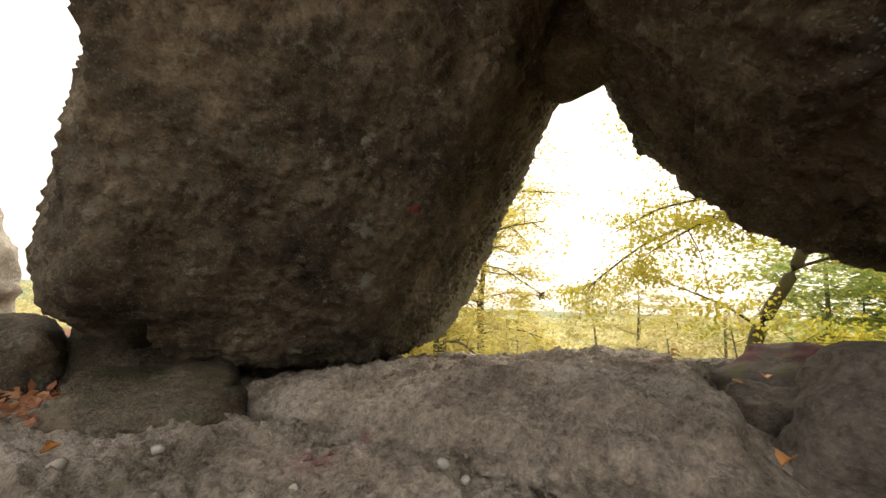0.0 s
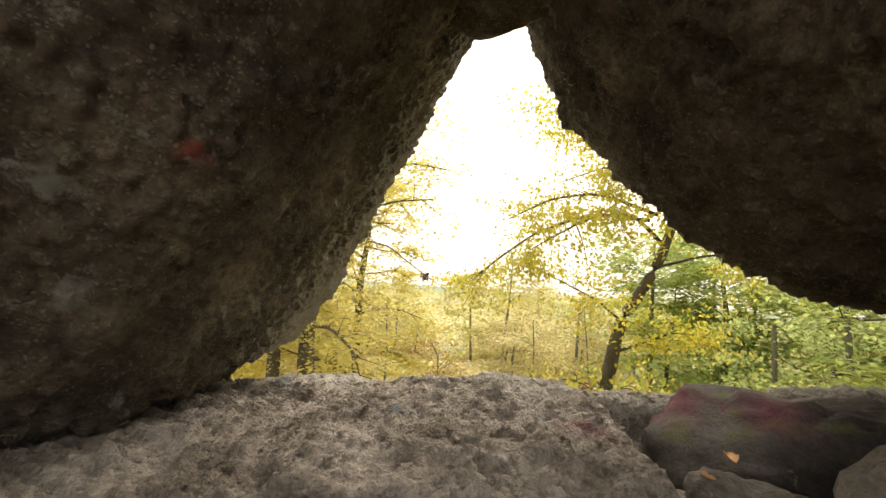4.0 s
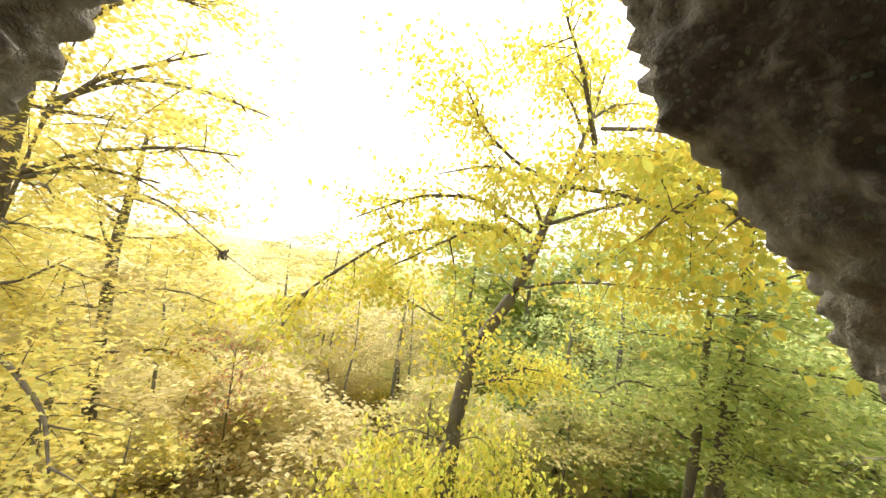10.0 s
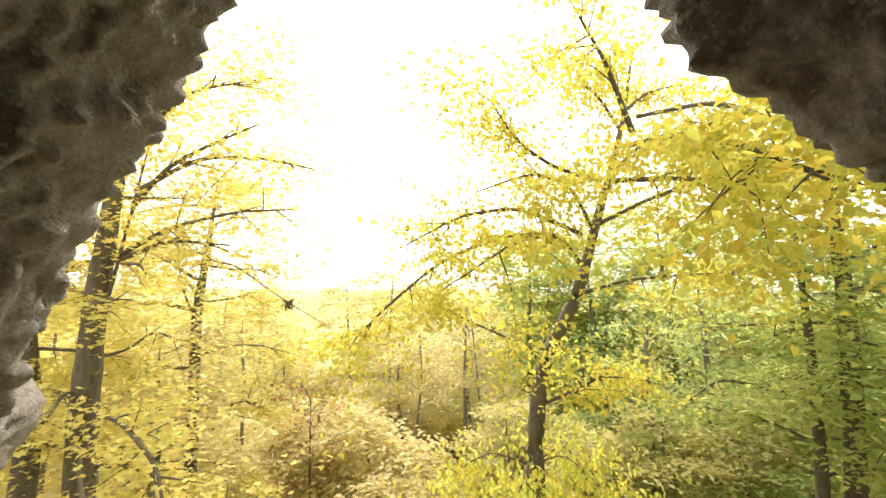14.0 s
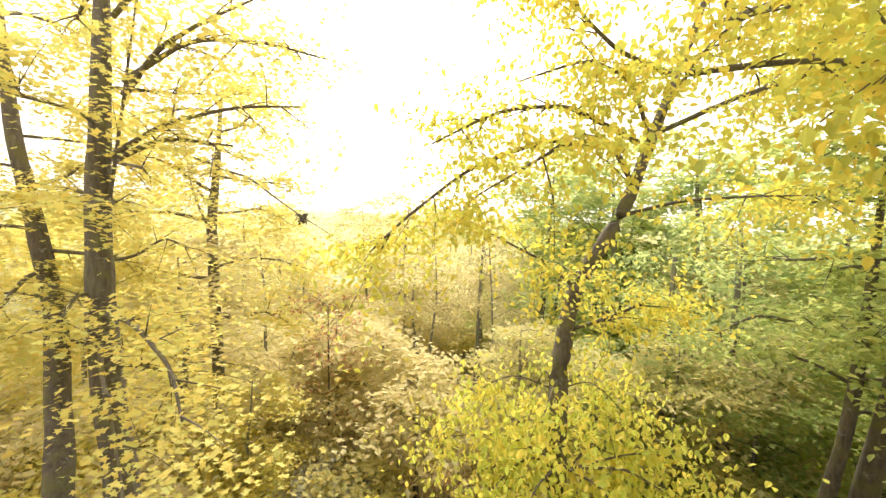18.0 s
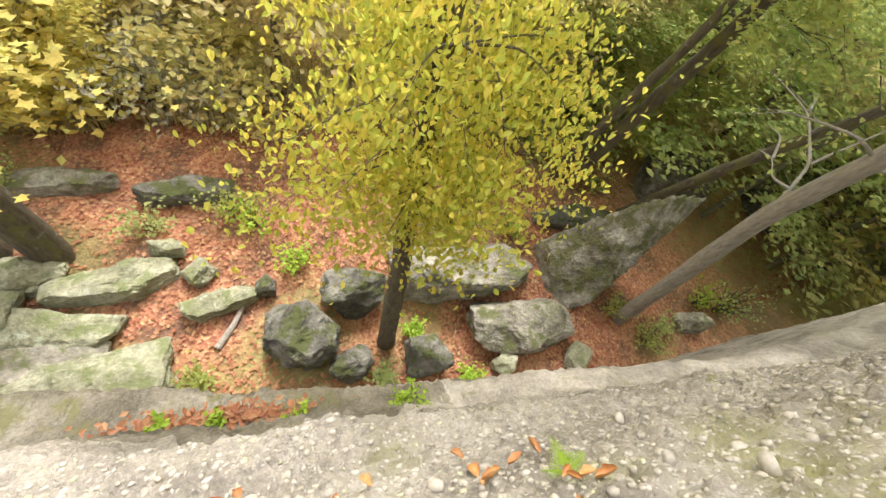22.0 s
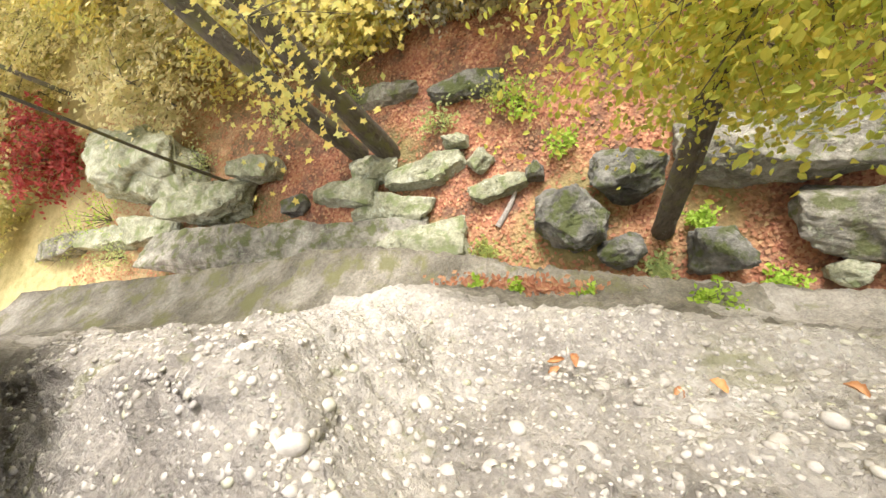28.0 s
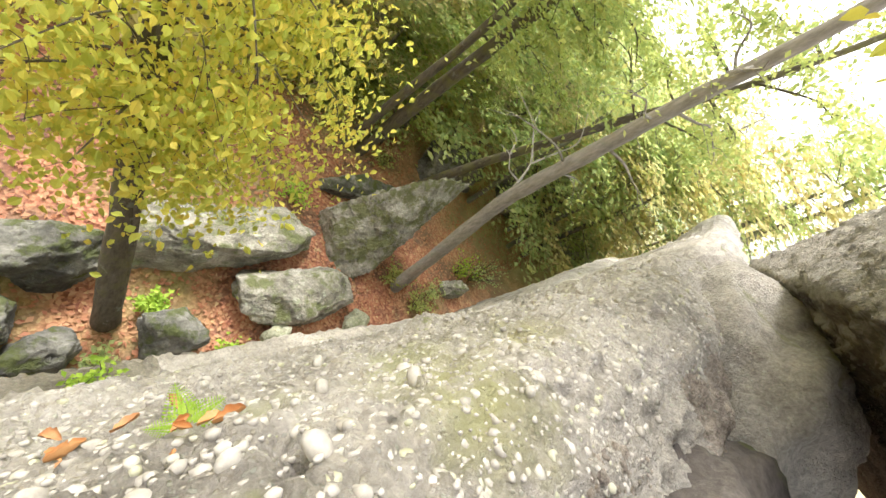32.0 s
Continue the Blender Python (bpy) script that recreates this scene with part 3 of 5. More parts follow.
shaken = lp + 0.035 * np.stack([fbm(lp, 7.0, 3, 71), fbm(lp, 7.0, 3, 72), fbm(lp, 7.0, 3, 73)], 1)
cracks = 0
for line, width, depth in (([(1.38, 0.28, 0.0), (1.5, 0.0, 0.04), (1.64, -0.11, 0.0), (1.7, -0.4, 0.0)], 0.05, 0.2), ([(1.74, -0.35, 0.0), (1.76, -1.0, 0.0), (1.86, -2.2, 0.0), (1.84, -2.8, -0.2), (1.8, -3.3, -0.45)], 0.13, 0.5),
                           ([(-1.5, 0.42, -0.25), (-1.2, 0.40, -0.24), (-0.95, 0.36, -0.22), (-0.7, 0.30, -0.18)], 0.045, 0.1), ([(-0.3, -0.35, -0.1), (-0.2, -0.34, -0.1)], 0.06, 0.07),
                           ([(-0.1, 0.99, -1.4), (0.06, 0.99, -1.38)], 0.07, 0.05), ([(0.35, 0.97, -1.25), (0.61, 0.93, -1.12), (0.85, 0.9, -1.02), (1.0, 0.88, -0.98), (1.15, 0.8, -0.8), (1.28, 0.71, -0.6), (1.25, 0.64, -0.36), (1.2, 0.58, -0.12)], 0.04, 0.07),
                           ([(0.3, -1.7, -0.1), (0.8, -1.62, 0.0), (1.3, -1.7, 0.0)], 0.05, 0.05), ([(0.2, -2.1, -0.1), (0.7, -2.0, 0.0), (1.1, -2.12, 0.0), (1.6, -2.05, 0.0)], 0.05, 0.06), ([(-0.4, -1.2, -0.1), (0.3, -1.1, -0.05), (1.0, -1.2, 0.0)], 0.05, 0.05)):
    cracks = cracks - depth * np.exp(-(near_line(shaken, line) / width) ** 2)
tilted = lp @ np.array([0.12, 1.0, 0.0]) * 3.4 + 1.2 * fbm(lp, 1.1, 4, 44)
step_k = np.floor(tilted)
terrace = 0.03 * (smooth(0.0, 0.16, tilted - step_k) - smooth(0.16, 1.0, tilted - step_k)) * (1 - smooth(-0.4, 0.3, lp[:, 1])) * smooth(-3.0, -2.4, lp[:, 1])
pits = -0.06 * np.clip(fbm(lp, 9.0, 3, 91) - 0.42, 0, 0.6)
fissures = -0.045 * np.exp(-(fbm(lp, 4.5, 4, 96, 0.6) / 0.09) ** 2) * smooth(0.35, 0.65, lp[:, 1]) * smooth(-0.1, 0.5, fbm(lp, 1.6, 2, 97))
crumbs = 0.02 * smooth(0.3, 0.6, lp[:, 1]) * np.abs(fbm(lp, 9.0, 4, 98, 0.6))
slant = lp @ np.array([0.22, 1.0, 0.25]) * 8.5 + 1.1 * fbm(lp, 1.3, 4, 46) + 0.5 * fbm(lp, 5.0, 3, 47)
slant_k = slant - np.floor(slant)
laminae = 0.024 * (smooth(0.0, 0.12, slant_k) - slant_k) * (0.5 + 0.5 * fbm(lp, 1.1, 2, 48)) * (1 - smooth(-0.2, 0.35, lp[:, 1])) * smooth(-4.2, -2.6, lp[:, 1])
scree = laminae + (0.045 * np.abs(fbm(lp * np.array([0.7, 1.6, 1.0]), 8.0, 4, 99, 0.65)) - 0.035 * np.clip(fbm(lp, 6.0, 3, 100) - 0.3, 0, 0.8)) * (1 - smooth(-0.1, 0.4, lp[:, 1]))
lump = lump + cracks + terrace + pits + fissures + crumbs + scree
lp = lp + ln * (lump + strata + peb * (0.5 + 0.9 * smooth(0.2, 0.7, lp[:, 1])))[:, None]
lr, lc = lx.shape
li = np.arange(lr * lc).reshape(lr, lc)
lq = np.stack([li[:-1, :-1], li[:-1, 1:], li[1:, 1:], li[1:, :-1]], -1).reshape(-1, 4)
face_at = lp[lq].mean(axis=1)
lower = ((face_at[:, 2] < -2.3 + 0.25 * fbm(face_at, 1.2, 3, 52)) & (face_at[:, 0] < 1.6 + 0.5 * fbm(face_at, 1.0, 3, 55))).astype(np.int32)
inside = face_at[:, 1] < -0.05 + 0.3 * fbm(face_at, 0.9, 3, 53) + 0.3 * fbm(face_at, 9.0, 3, 54)
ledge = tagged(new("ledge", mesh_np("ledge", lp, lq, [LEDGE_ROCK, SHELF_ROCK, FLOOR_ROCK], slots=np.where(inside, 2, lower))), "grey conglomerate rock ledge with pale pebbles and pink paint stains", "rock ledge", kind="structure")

# ---- the arch: two great boulders leaning together ----
CL = (-3.0, -1.0, 2.4)
left_faces = [((0.855, 0.229, -0.465), 2.576), ((0.724, -0.598, -0.344), 2.885), ((0.362, 0.931, 0.048), 2.57), ((0.683, 0.229, -0.694), 2.84), ((-0.016, 0.036, -0.999), 2.614),
              ((0, 0, 1), 3.8), ((-0.976, 0.195, 0.098), 2.108), ((-0.716, -0.691, -0.097), 1.221), ((-0.6, 0, -0.8), 2.48), ((0.48, -0.484, -0.732), 3.011)]
p, tris = boulder(left_faces, 40, 8, 31, 0.010, 0.045, 2.6, 0.055, 0.08, CL)
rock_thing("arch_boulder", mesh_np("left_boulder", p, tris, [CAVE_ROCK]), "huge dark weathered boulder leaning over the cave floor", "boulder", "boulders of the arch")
CL2 = (-3.3, -1.9, 2.3)
p, tris = boulder(through_points(((-1, -0.2, 0.3), (-3.5, -3.6, 0.6)), ((-0.1, -1, 0), (-2.8, -3.75, 1)), ((0, 0, 1), (0, 0, 5.6)), ((0.3, -0.1, -1), (-2.8, -3, 0.0)), ((1, 0, 0), (-1.8, -2, 2)), ((0, 1, 0), (-3, 0.5, 2)),
                                 ((-0.5, -0.5, -0.7), (-3.3, -3.6, 0.25)), centre=CL2), 14, 7, 33, 0.03, 0.05, 1.6, 0.05, 0.09, CL2)
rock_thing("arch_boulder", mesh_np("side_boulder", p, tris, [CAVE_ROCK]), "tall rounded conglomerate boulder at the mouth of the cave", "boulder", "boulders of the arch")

CR = (3.6, -1.6, 3.2)
right_faces = [((-0.956, 0.0, -0.294), 2.528), ((-0.835, -0.043, -0.548), 2.331), ((-0.627, -0.012, -0.779), 2.381), ((-0.551, -0.015, -0.834), 2.35), ((-0.126, -0.014, -0.992), 2.321), ((-0.392, 0.732, -0.556), 2.722),
               ((-0.013, 0.988, -0.155), 2.099), ((0.747, 0.657, 0.1), 2.611), ((0, 0, 1), 3.3), ((1, 0, 0), 5.4), ((-0.144, -0.96, -0.24), 2.141), ((-0.989, 0, 0.148), 3.639), ((-0.198, -0.741, -0.642), 2.109)]
p, tris = boulder(right_faces, 60, 8, 47, 0.006, 0.05, 2.6, 0.05, 0.075, CR)
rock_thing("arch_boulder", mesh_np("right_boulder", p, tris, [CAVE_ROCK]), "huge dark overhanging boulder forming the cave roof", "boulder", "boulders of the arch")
rest = dict(group="rocks in the cave", level=5)
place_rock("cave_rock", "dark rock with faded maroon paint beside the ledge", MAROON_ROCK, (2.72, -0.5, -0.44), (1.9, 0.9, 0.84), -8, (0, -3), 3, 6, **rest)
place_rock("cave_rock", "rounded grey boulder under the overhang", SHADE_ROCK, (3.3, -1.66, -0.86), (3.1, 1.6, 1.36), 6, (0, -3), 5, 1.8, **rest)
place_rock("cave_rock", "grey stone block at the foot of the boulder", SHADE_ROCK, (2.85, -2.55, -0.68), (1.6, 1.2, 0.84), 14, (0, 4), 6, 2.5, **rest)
place_rock("cave_rock", "grey rock wedged under the overhanging boulder", LEDGE_ROCK, (4.2, -0.4, -0.5), (2.0, 1.5, 1.6), 8, (0, 0), 12, 5, **rest)
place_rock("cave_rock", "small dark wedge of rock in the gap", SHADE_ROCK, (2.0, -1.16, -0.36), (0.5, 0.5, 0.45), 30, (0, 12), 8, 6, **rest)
place_rock("cave_rock", "low rounded grey rock under the great boulder", CAVE_ROCK, (-2.35, -2.95, -0.86), (2.4, 1.3, 0.78), -24, (0, 0), 9, 2.2, **rest)
place_rock("cave_rock", "low grey rock beside fallen leaves", CAVE_ROCK, (-3.75, -3.62, -0.55), (1.35, 0.8, 0.8), 10, (0, 0), 10, 1.6, **rest)
place_rock("cave_rock", "broad grey rock behind the leaning boulders", CAVE_ROCK, (-4.1, -2.4, -0.85), (2.8, 1.5, 1.15), -12, (0, 0), 18, 8, **rest)
place_rock("cave_rock", "small dark rock in fallen leaves", CAVE_ROCK, (-3.5, -4.15, -0.72), (0.7, 0.5, 0.4), 30, (0, 0), 14, 8, **rest)
place_rock("cave_rock", "tall pale boulder outside the cave", LEDGE_ROCK, (-7.6, -4.2, -0.8), (2.6, 2.4, 3.2), 30, (0, 0), 15, 8, **rest)
place_rock("cave_rock", "pinkish brown rock wedged at the top of the arch", CAVE_ROCK, (0.62, -0.75, 3.22), (1.7, 1.2, 1.3), 10, (0, 8), 17, 8, **rest)
place_rock("cave_rock", "rough knob of pale conglomerate outside the arch", CAVE_ROCK, (-2.08, 1.45, 0.78), (1.05, 0.8, 0.66), 20, (0, 10), 16, 3, **rest)

# ---- trees ----
def tube(points, radii, sides=9, seed=0, wobble=0.06):
    """A bent, tapering limb through points."""
    pts, rad = np.array(points, float), np.array(radii, float)
    s = np.linspace(0, len(pts) - 1, 6 * (len(pts) - 1) + 1)
    base = np.arange(len(pts))
    c = np.stack([np.interp(s, base, pts[:, k]) for k in range(3)], 1)
    for _ in range(3):
        c[1:-1] = 0.25 * c[:-2] + 0.5 * c[1:-1] + 0.25 * c[2:]
    r = np.interp(s, base, rad)
    t = np.gradient(c, axis=0)
    t /= np.linalg.norm(t, axis=1)[:, None] + 1e-9
    side = np.cross(t, np.where(np.abs(t[:, 2:3]) > 0.9, [[1.0, 0, 0]], [[0, 0, 1.0]]))
    side /= np.linalg.norm(side, axis=1)[:, None] + 1e-9
    up = np.cross(t, side)
    a = np.linspace(0, 2 * math.pi, sides, endpoint=False)
    ring = side[:, None] * np.cos(a)[None, :, None] + up[:, None] * np.sin(a)[None, :, None]
    v = c[:, None] + ring * r[:, None, None]
    flat = v.reshape(-1, 3)
    flat = flat + (ring.reshape(-1, 3)) * (np.repeat(r, sides) * wobble * 2 * fbm(flat, 4.0, 3, seed))[:, None]
    n = len(c)
    i = np.arange(n * sides).reshape(n, sides)
    j = np.roll(i, -1, axis=1)
    q = np.stack([i[:-1], j[:-1], j[1:], i[1:]], -1).reshape(-1, 4)
    return flat, q


def merge(pieces):
    vs_, fs_, k = [], [], 0
    for v, f in pieces:
        vs_.append(v)
        fs_.append(f + k)
        k += len(v)
    return np.concatenate(vs_), np.concatenate(fs_)


def leaf_cloud(centres, size, rng, droop=0.5, shape=4, loose=0.5):
    """Leaves, one folded blade at each centre; shape 4: a lozenge of two triangles, 6: a pointed oval of four."""
    n = len(centres)
    yaw = rng.uniform(0, 2 * math.pi, n)
    pitch = rng.normal(-droop, loose, n)
    along = np.stack([np.cos(yaw) * np.cos(pitch), np.sin(yaw) * np.cos(pitch), np.sin(pitch)], 1)
    side = np.stack([-np.sin(yaw), np.cos(yaw), 0 * yaw], 1)
    roll = rng.normal(0, loose * 1.2, n)
    up = np.cross(along, side)
    side = side * np.cos(roll)[:, None] + up * np.sin(roll)[:, None]
    up = np.cross(along, side)
    s = (size * rng.uniform(0.65, 1.25, n))[:, None]
    if shape == 4:
        v = np.stack([centres, centres + s * (0.5 * along + 0.32 * side + 0.1 * up), centres + s * along, centres + s * (0.5 * along - 0.32 * side + 0.1 * up)], 1)
        f = np.array([[0, 1, 2], [0, 2, 3]])
    elif shape == 5:  # a lobed maple leaf
        outline = ((0.0, 0.0), (-0.05, 0.42), (0.36, 0.26), (0.62, 0.52), (0.66, 0.2), (1.0, 0.0), (0.66, -0.2), (0.62, -0.52), (0.36, -0.26), (-0.05, -0.42))
        v = np.stack([centres + s * (a_ * along + b_ * side + (0.14 * abs(b_) - 0.12 * a_ * a_) * up) for a_, b_ in outline], 1)
        f = np.array([[0, 1, 2], [0, 2, 4], [2, 3, 4], [0, 4, 6], [4, 5, 6], [0, 6, 8], [6, 7, 8], [0, 8, 9]])
    else:
        v = np.stack([centres, centres + s * (0.3 * along + 0.28 * side + 0.1 * up), centres + s * (0.65 * along + 0.24 * side + 0.08 * up), centres + s * (along - 0.05 * up),
                      centres + s * (0.65 * along - 0.24 * side + 0.08 * up), centres + s * (0.3 * along - 0.28 * side + 0.1 * up)], 1)
        f = np.array([[0, 1, 2], [0, 2, 3], [0, 3, 4], [0, 4, 5]])
    k = v.shape[1]
    faces = (f[None] + (np.arange(n) * k)[:, None, None]).reshape(-1, 3)
    return v.reshape(-1, 3), faces


def sprays(starts, ways, length, rng, per=26, spread=0.16, flat=0.45):
    """Points along thin sprays that hang from limbs: where the leaves sit."""
    out = []
    for s, w in zip(starts, ways):
        t = rng.uniform(0, 1, per) ** 0.8
        q = s + w * (t * length)[:, None] + rng.normal(0, spread, (per, 3)) * (0.4 + t[:, None]) * np.array([1.25, 1.25, flat])
        q[:, 2] -= 0.25 * length * t * t
        out.append(q)
    return np.concatenate(out)


def make_tree(name, label, trunk, radii, limbs, leaf_mat, leaves, leaf_size, seed, bark=None, limb_r=0.05, twigs=5, spread=0.22, shape=4, fork_len=1.2, droop=0.5, category="tree", group="", sides=10, flat=0.45, loose=0.5):
    """A tree: trunk through points; limbs as lists of points; twigs and leaves grow along the limbs."""
    rng = np.random.default_rng(seed)
    bark = bark or BARK
    base = trunk[0]
    root = thing(name, base, label, category, group)
    off = np.array(base)
    v, q = tube(np.array(trunk) - off, radii, sides, seed)
    part("trunk", mesh_np("trunk", v, q, [bark]), root)
    starts, ways, twig_mesh = [], [], []
    for li_, limb in enumerate(limbs):
        pts = np.array(limb, float) - off
        r0 = limb_r * (0.7 + 0.6 * rng.random())
        v, q = tube(pts, np.linspace(r0, r0 * 0.25, len(pts)), 7, seed + li_)
        part("limb", mesh_np("limb", v, q, [bark]), root)
        for _ in range(twigs):
            u = rng.uniform(0.25, 1.0) * (len(pts) - 1)
            k = min(int(u), len(pts) - 2)
            s = pts[k] + (pts[k + 1] - pts[k]) * (u - k)
            d = (pts[k + 1] - pts[k]) / (np.linalg.norm(pts[k + 1] - pts[k]) + 1e-6)
            w = d * 0.6 + rng.normal(0, 0.55, 3) * np.array([1, 1, 0.55]) + np.array([0, 0, 0.05])
            w /= np.linalg.norm(w)
            ln_ = fork_len * rng.uniform(0.5, 1.2)
            mid = s + w * ln_ * 0.5 + rng.normal(0, 0.04, 3)
            end = s + w * ln_ + np.array([0, 0, -0.15 * ln_])
            twig_mesh.append(tube([s, mid, end], [r0 * 0.3, r0 * 0.16, 0.004], 5, seed))
            for _ in range(3):
                starts.append(s + (end - s) * rng.uniform(0.1, 0.9))
                ww = w * 0.7 + rng.normal(0, 0.5, 3) * np.array([1, 1, 0.4])
                ways.append(ww / np.linalg.norm(ww))
    if twig_mesh:
        v, q = merge(twig_mesh)
        tagged(part("fine_branching", mesh_np("fine_branching", v, q, [bark]), root), kind="stuff")
    if leaves and starts:
        pts = sprays(np.array(starts), np.array(ways), fork_len * 0.75, rng, max(4, leaves // len(starts)), spread, flat)
        v, f = leaf_cloud(pts, leaf_size, rng, droop, shape, loose)
        tagged(part("crown", mesh_np("crown", v, f, [leaf_mat], smooth=False), root), kind="stuff")
    return root


def random_limbs(trunk, count, reach, seed, low=0.35, rise=0.25):
    rng = np.random.default_rng(seed)
    pts = np.array(trunk, float)
    out = []
    for k in range(count):
        u = (low + (0.98 - low) * (k + rng.random()) / count) * (len(pts) - 1)
        j = min(int(u), len(pts) - 2)
        s = pts[j] + (pts[j + 1] - pts[j]) * (u - j)
        a = k * 2.4 + rng.normal(0, 0.4)
        r = reach * rng.uniform(0.6, 1.15) * (1.15 - 0.6 * u / (len(pts) - 1))
        w = np.array([math.cos(a), math.sin(a), rise + rng.normal(0, 0.2)])
        out.append([s, s + w * r * 0.35 + rng.normal(0, 0.1, 3), s + w * r * 0.7 + rng.normal(0, 0.15, 3), s + w * r + np.array([0, 0, -0.12 * r])])
    return out


def g(x, y):
    return float(ground_height(np.array([x]), np.array([y]))[0])


# the yellow tree before the arch, leaning away from the cliff
main = [(2.55, 3.45, -9.8), (2.5, 4.3, -6.5), (2.54, 5.4, -3.2), (2.85, 6.5, -1.0), (3.25, 7.05, 0.45), (4.05, 6.95, 1.85), (4.6, 7.0, 3.6), (5.3, 7.1, 5.6), (5.8, 7.3, 7.6)]
main_limbs = [[(3.25, 7.05, 0.45), (2.6, 6.5, 0.9), (1.9, 6.2, 1.2), (1.1, 6.0, 1.55)], [(3.0, 6.8, -0.35), (3.7, 6.5, 0.0), (4.4, 6.3, 0.45)], [(4.05, 6.95, 1.85), (4.9, 6.6, 2.15), (5.9, 6.2, 2.25), (6.8, 6.0, 2.3)],
              [(4.2, 6.95, 2.4), (3.2, 6.0, 3.0), (2.2, 5.3, 2.7), (1.3, 5.0, 2.1)], [(4.5, 7.0, 3.2), (3.6, 6.2, 4.0), (2.6, 5.6, 4.0), (1.6, 5.6, 3.6)], [(4.6, 7.0, 3.4), (5.3, 6.0, 3.8), (5.8, 4.9, 3.9), (6.2, 4.0, 3.8)],
              [(4.9, 7.0, 4.6), (5.8, 7.2, 5.2), (6.8, 7.0, 5.5)], [(4.6, 7.0, 3.6), (4.2, 5.6, 4.1), (3.9, 4.5, 4.1), (3.7, 3.6, 3.7)], [(5.3, 7.1, 5.6), (4.6, 6.8, 6.3), (3.9, 6.6, 6.6)], [(5.5, 7.2, 6.2), (6.2, 7.4, 6.8), (6.8, 7.4, 7.0)],
              [(3.74, 6.57, 2.95), (2.36, 6.24, 3.00), (1.03, 5.99, 2.42), (0.10, 5.66, 1.61), (-0.38, 5.38, 1.09)], [(3.83, 6.28, 3.03), (2.46, 5.90, 3.43), (1.35, 5.62, 3.19), (0.40, 5.41, 2.61)], [(4.06, 5.91, 3.99), (2.95, 5.50, 4.09), (2.18, 5.12, 4.38), (1.67, 4.71, 4.80)], [(4.28, 5.33, 4.47), (4.01, 3.62, 3.94), (4.01, 2.72, 3.32), (3.94, 2.04, 2.76)], [(4.34, 5.08, 4.90), (4.17, 3.32, 4.21), (3.99, 2.36, 3.42), (3.67, 1.65, 2.86)], [(4.13, 5.65, 3.92), (4.39, 4.29, 3.55), (4.43, 3.26, 3.11)], [(4.43, 5.37, 4.72), (3.63, 4.79, 5.68), (2.97, 4.33, 6.05)]]
make_tree("leaning_tree", "leaning tree with dark lichened bark and golden yellow leaves", main, [0.26, 0.2, 0.18, 0.16, 0.15, 0.12, 0.09, 0.06, 0.03], main_limbs, GOLDEN, 21000, 0.105, 11, limb_r=0.045, twigs=9, shape=6, fork_len=1.1, spread=0.2)
shoot = [(2.75, 3.5, -9.8), (2.65, 4.0, -7.0), (2.55, 4.6, -4.8), (2.5, 5.2, -3.2), (2.6, 5.8, -1.8)]
low_limbs = []
for ring, (cx, cy, cz, rx, ry) in enumerate(((2.45, 4.35, -4.3, 1.0, 0.7), (2.45, 4.5, -3.6, 1.7, 1.1), (2.5, 4.8, -2.8, 2.0, 1.3), (2.65, 5.2, -2.1, 1.9, 1.2), (2.8, 6.3, -1.4, 1.5, 0.9))):
    count = (5, 8, 9, 8, 5)[ring]
    for k in range(count):
        a = 2 * math.pi * (k + 0.37 * ring) / count
        far_k = 0.6 + 0.65 * abs(math.sin(7.3 * k + 3.1 * ring))
        low_limbs.append([(cx, cy + 0.15, cz + 0.1), (cx + 0.5 * far_k * rx * math.cos(a), cy + 0.5 * far_k * ry * math.sin(a), cz + 0.45), (cx + far_k * rx * math.cos(a), cy + far_k * ry * math.sin(a), cz + 0.35 * math.sin(5.1 * k + ring) - 0.1)])
make_tree("beech_shoots", "dense yellow-green leafy shoots round the leaning trunk", shoot, [0.07, 0.06, 0.05, 0.04, 0.02], low_limbs, LEMON, 12500, 0.12, 12, limb_r=0.02, twigs=4, shape=6, fork_len=0.8, spread=0.25, flat=0.8, droop=0.95, category="shrub")
# the paired trunks on the left
stems = [[(-5.2, 7.3, -10.2), (-5.3, 7.5, -7.0), (-5.55, 7.9, -4.6), (-6.55, 8.6, -1.4), (-6.65, 8.7, 1.5), (-6.6, 8.75, 4.2), (-6.7, 9.0, 9.0)],
         [(-6.35, 7.5, -10.2), (-6.7, 7.7, -7.4), (-7.4, 8.5, -5.0), (-9.2, 10.5, -1.4), (-9.6, 10.4, 1.0), (-9.9, 10.2, 3.4), (-10.4, 10.4, 7.5)]]
forks = [[[(-6.62, 8.7, 0.4), (-6.3, 8.65, 2.2), (-6.1, 8.8, 4.5), (-5.7, 8.9, 8.0)], [(-6.1, 8.7, 3.9), (-5.2, 8.4, 4.8), (-4.2, 8.2, 5.3), (-3.2, 8.3, 5.9)], [(-6.2, 8.7, 2.6), (-5.0, 8.3, 3.0), (-3.6, 8.2, 2.9)], [(-6.1, 8.7, 4.2), (-4.5, 8.3, 5.0), (-3.0, 8.2, 5.0), (-1.8, 8.3, 4.8)],
          [(-6.4, 8.7, 2.6), (-5.0, 8.3, 3.3), (-3.5, 8.2, 3.7), (-2.3, 8.3, 3.8)], [(-6.3, 8.7, 5.5), (-4.8, 8.2, 6.6), (-3.2, 8.2, 7.0)], [(-6.5, 8.6, -0.8), (-5.0, 7.4, -0.6), (-3.6, 6.3, -1.0), (-3.0, 5.6, -1.5)],
          [(-6.5, 8.5, -1.4), (-5.4, 7.2, -1.6), (-4.4, 6.2, -2.2), (-3.8, 5.6, -2.8)]], []]
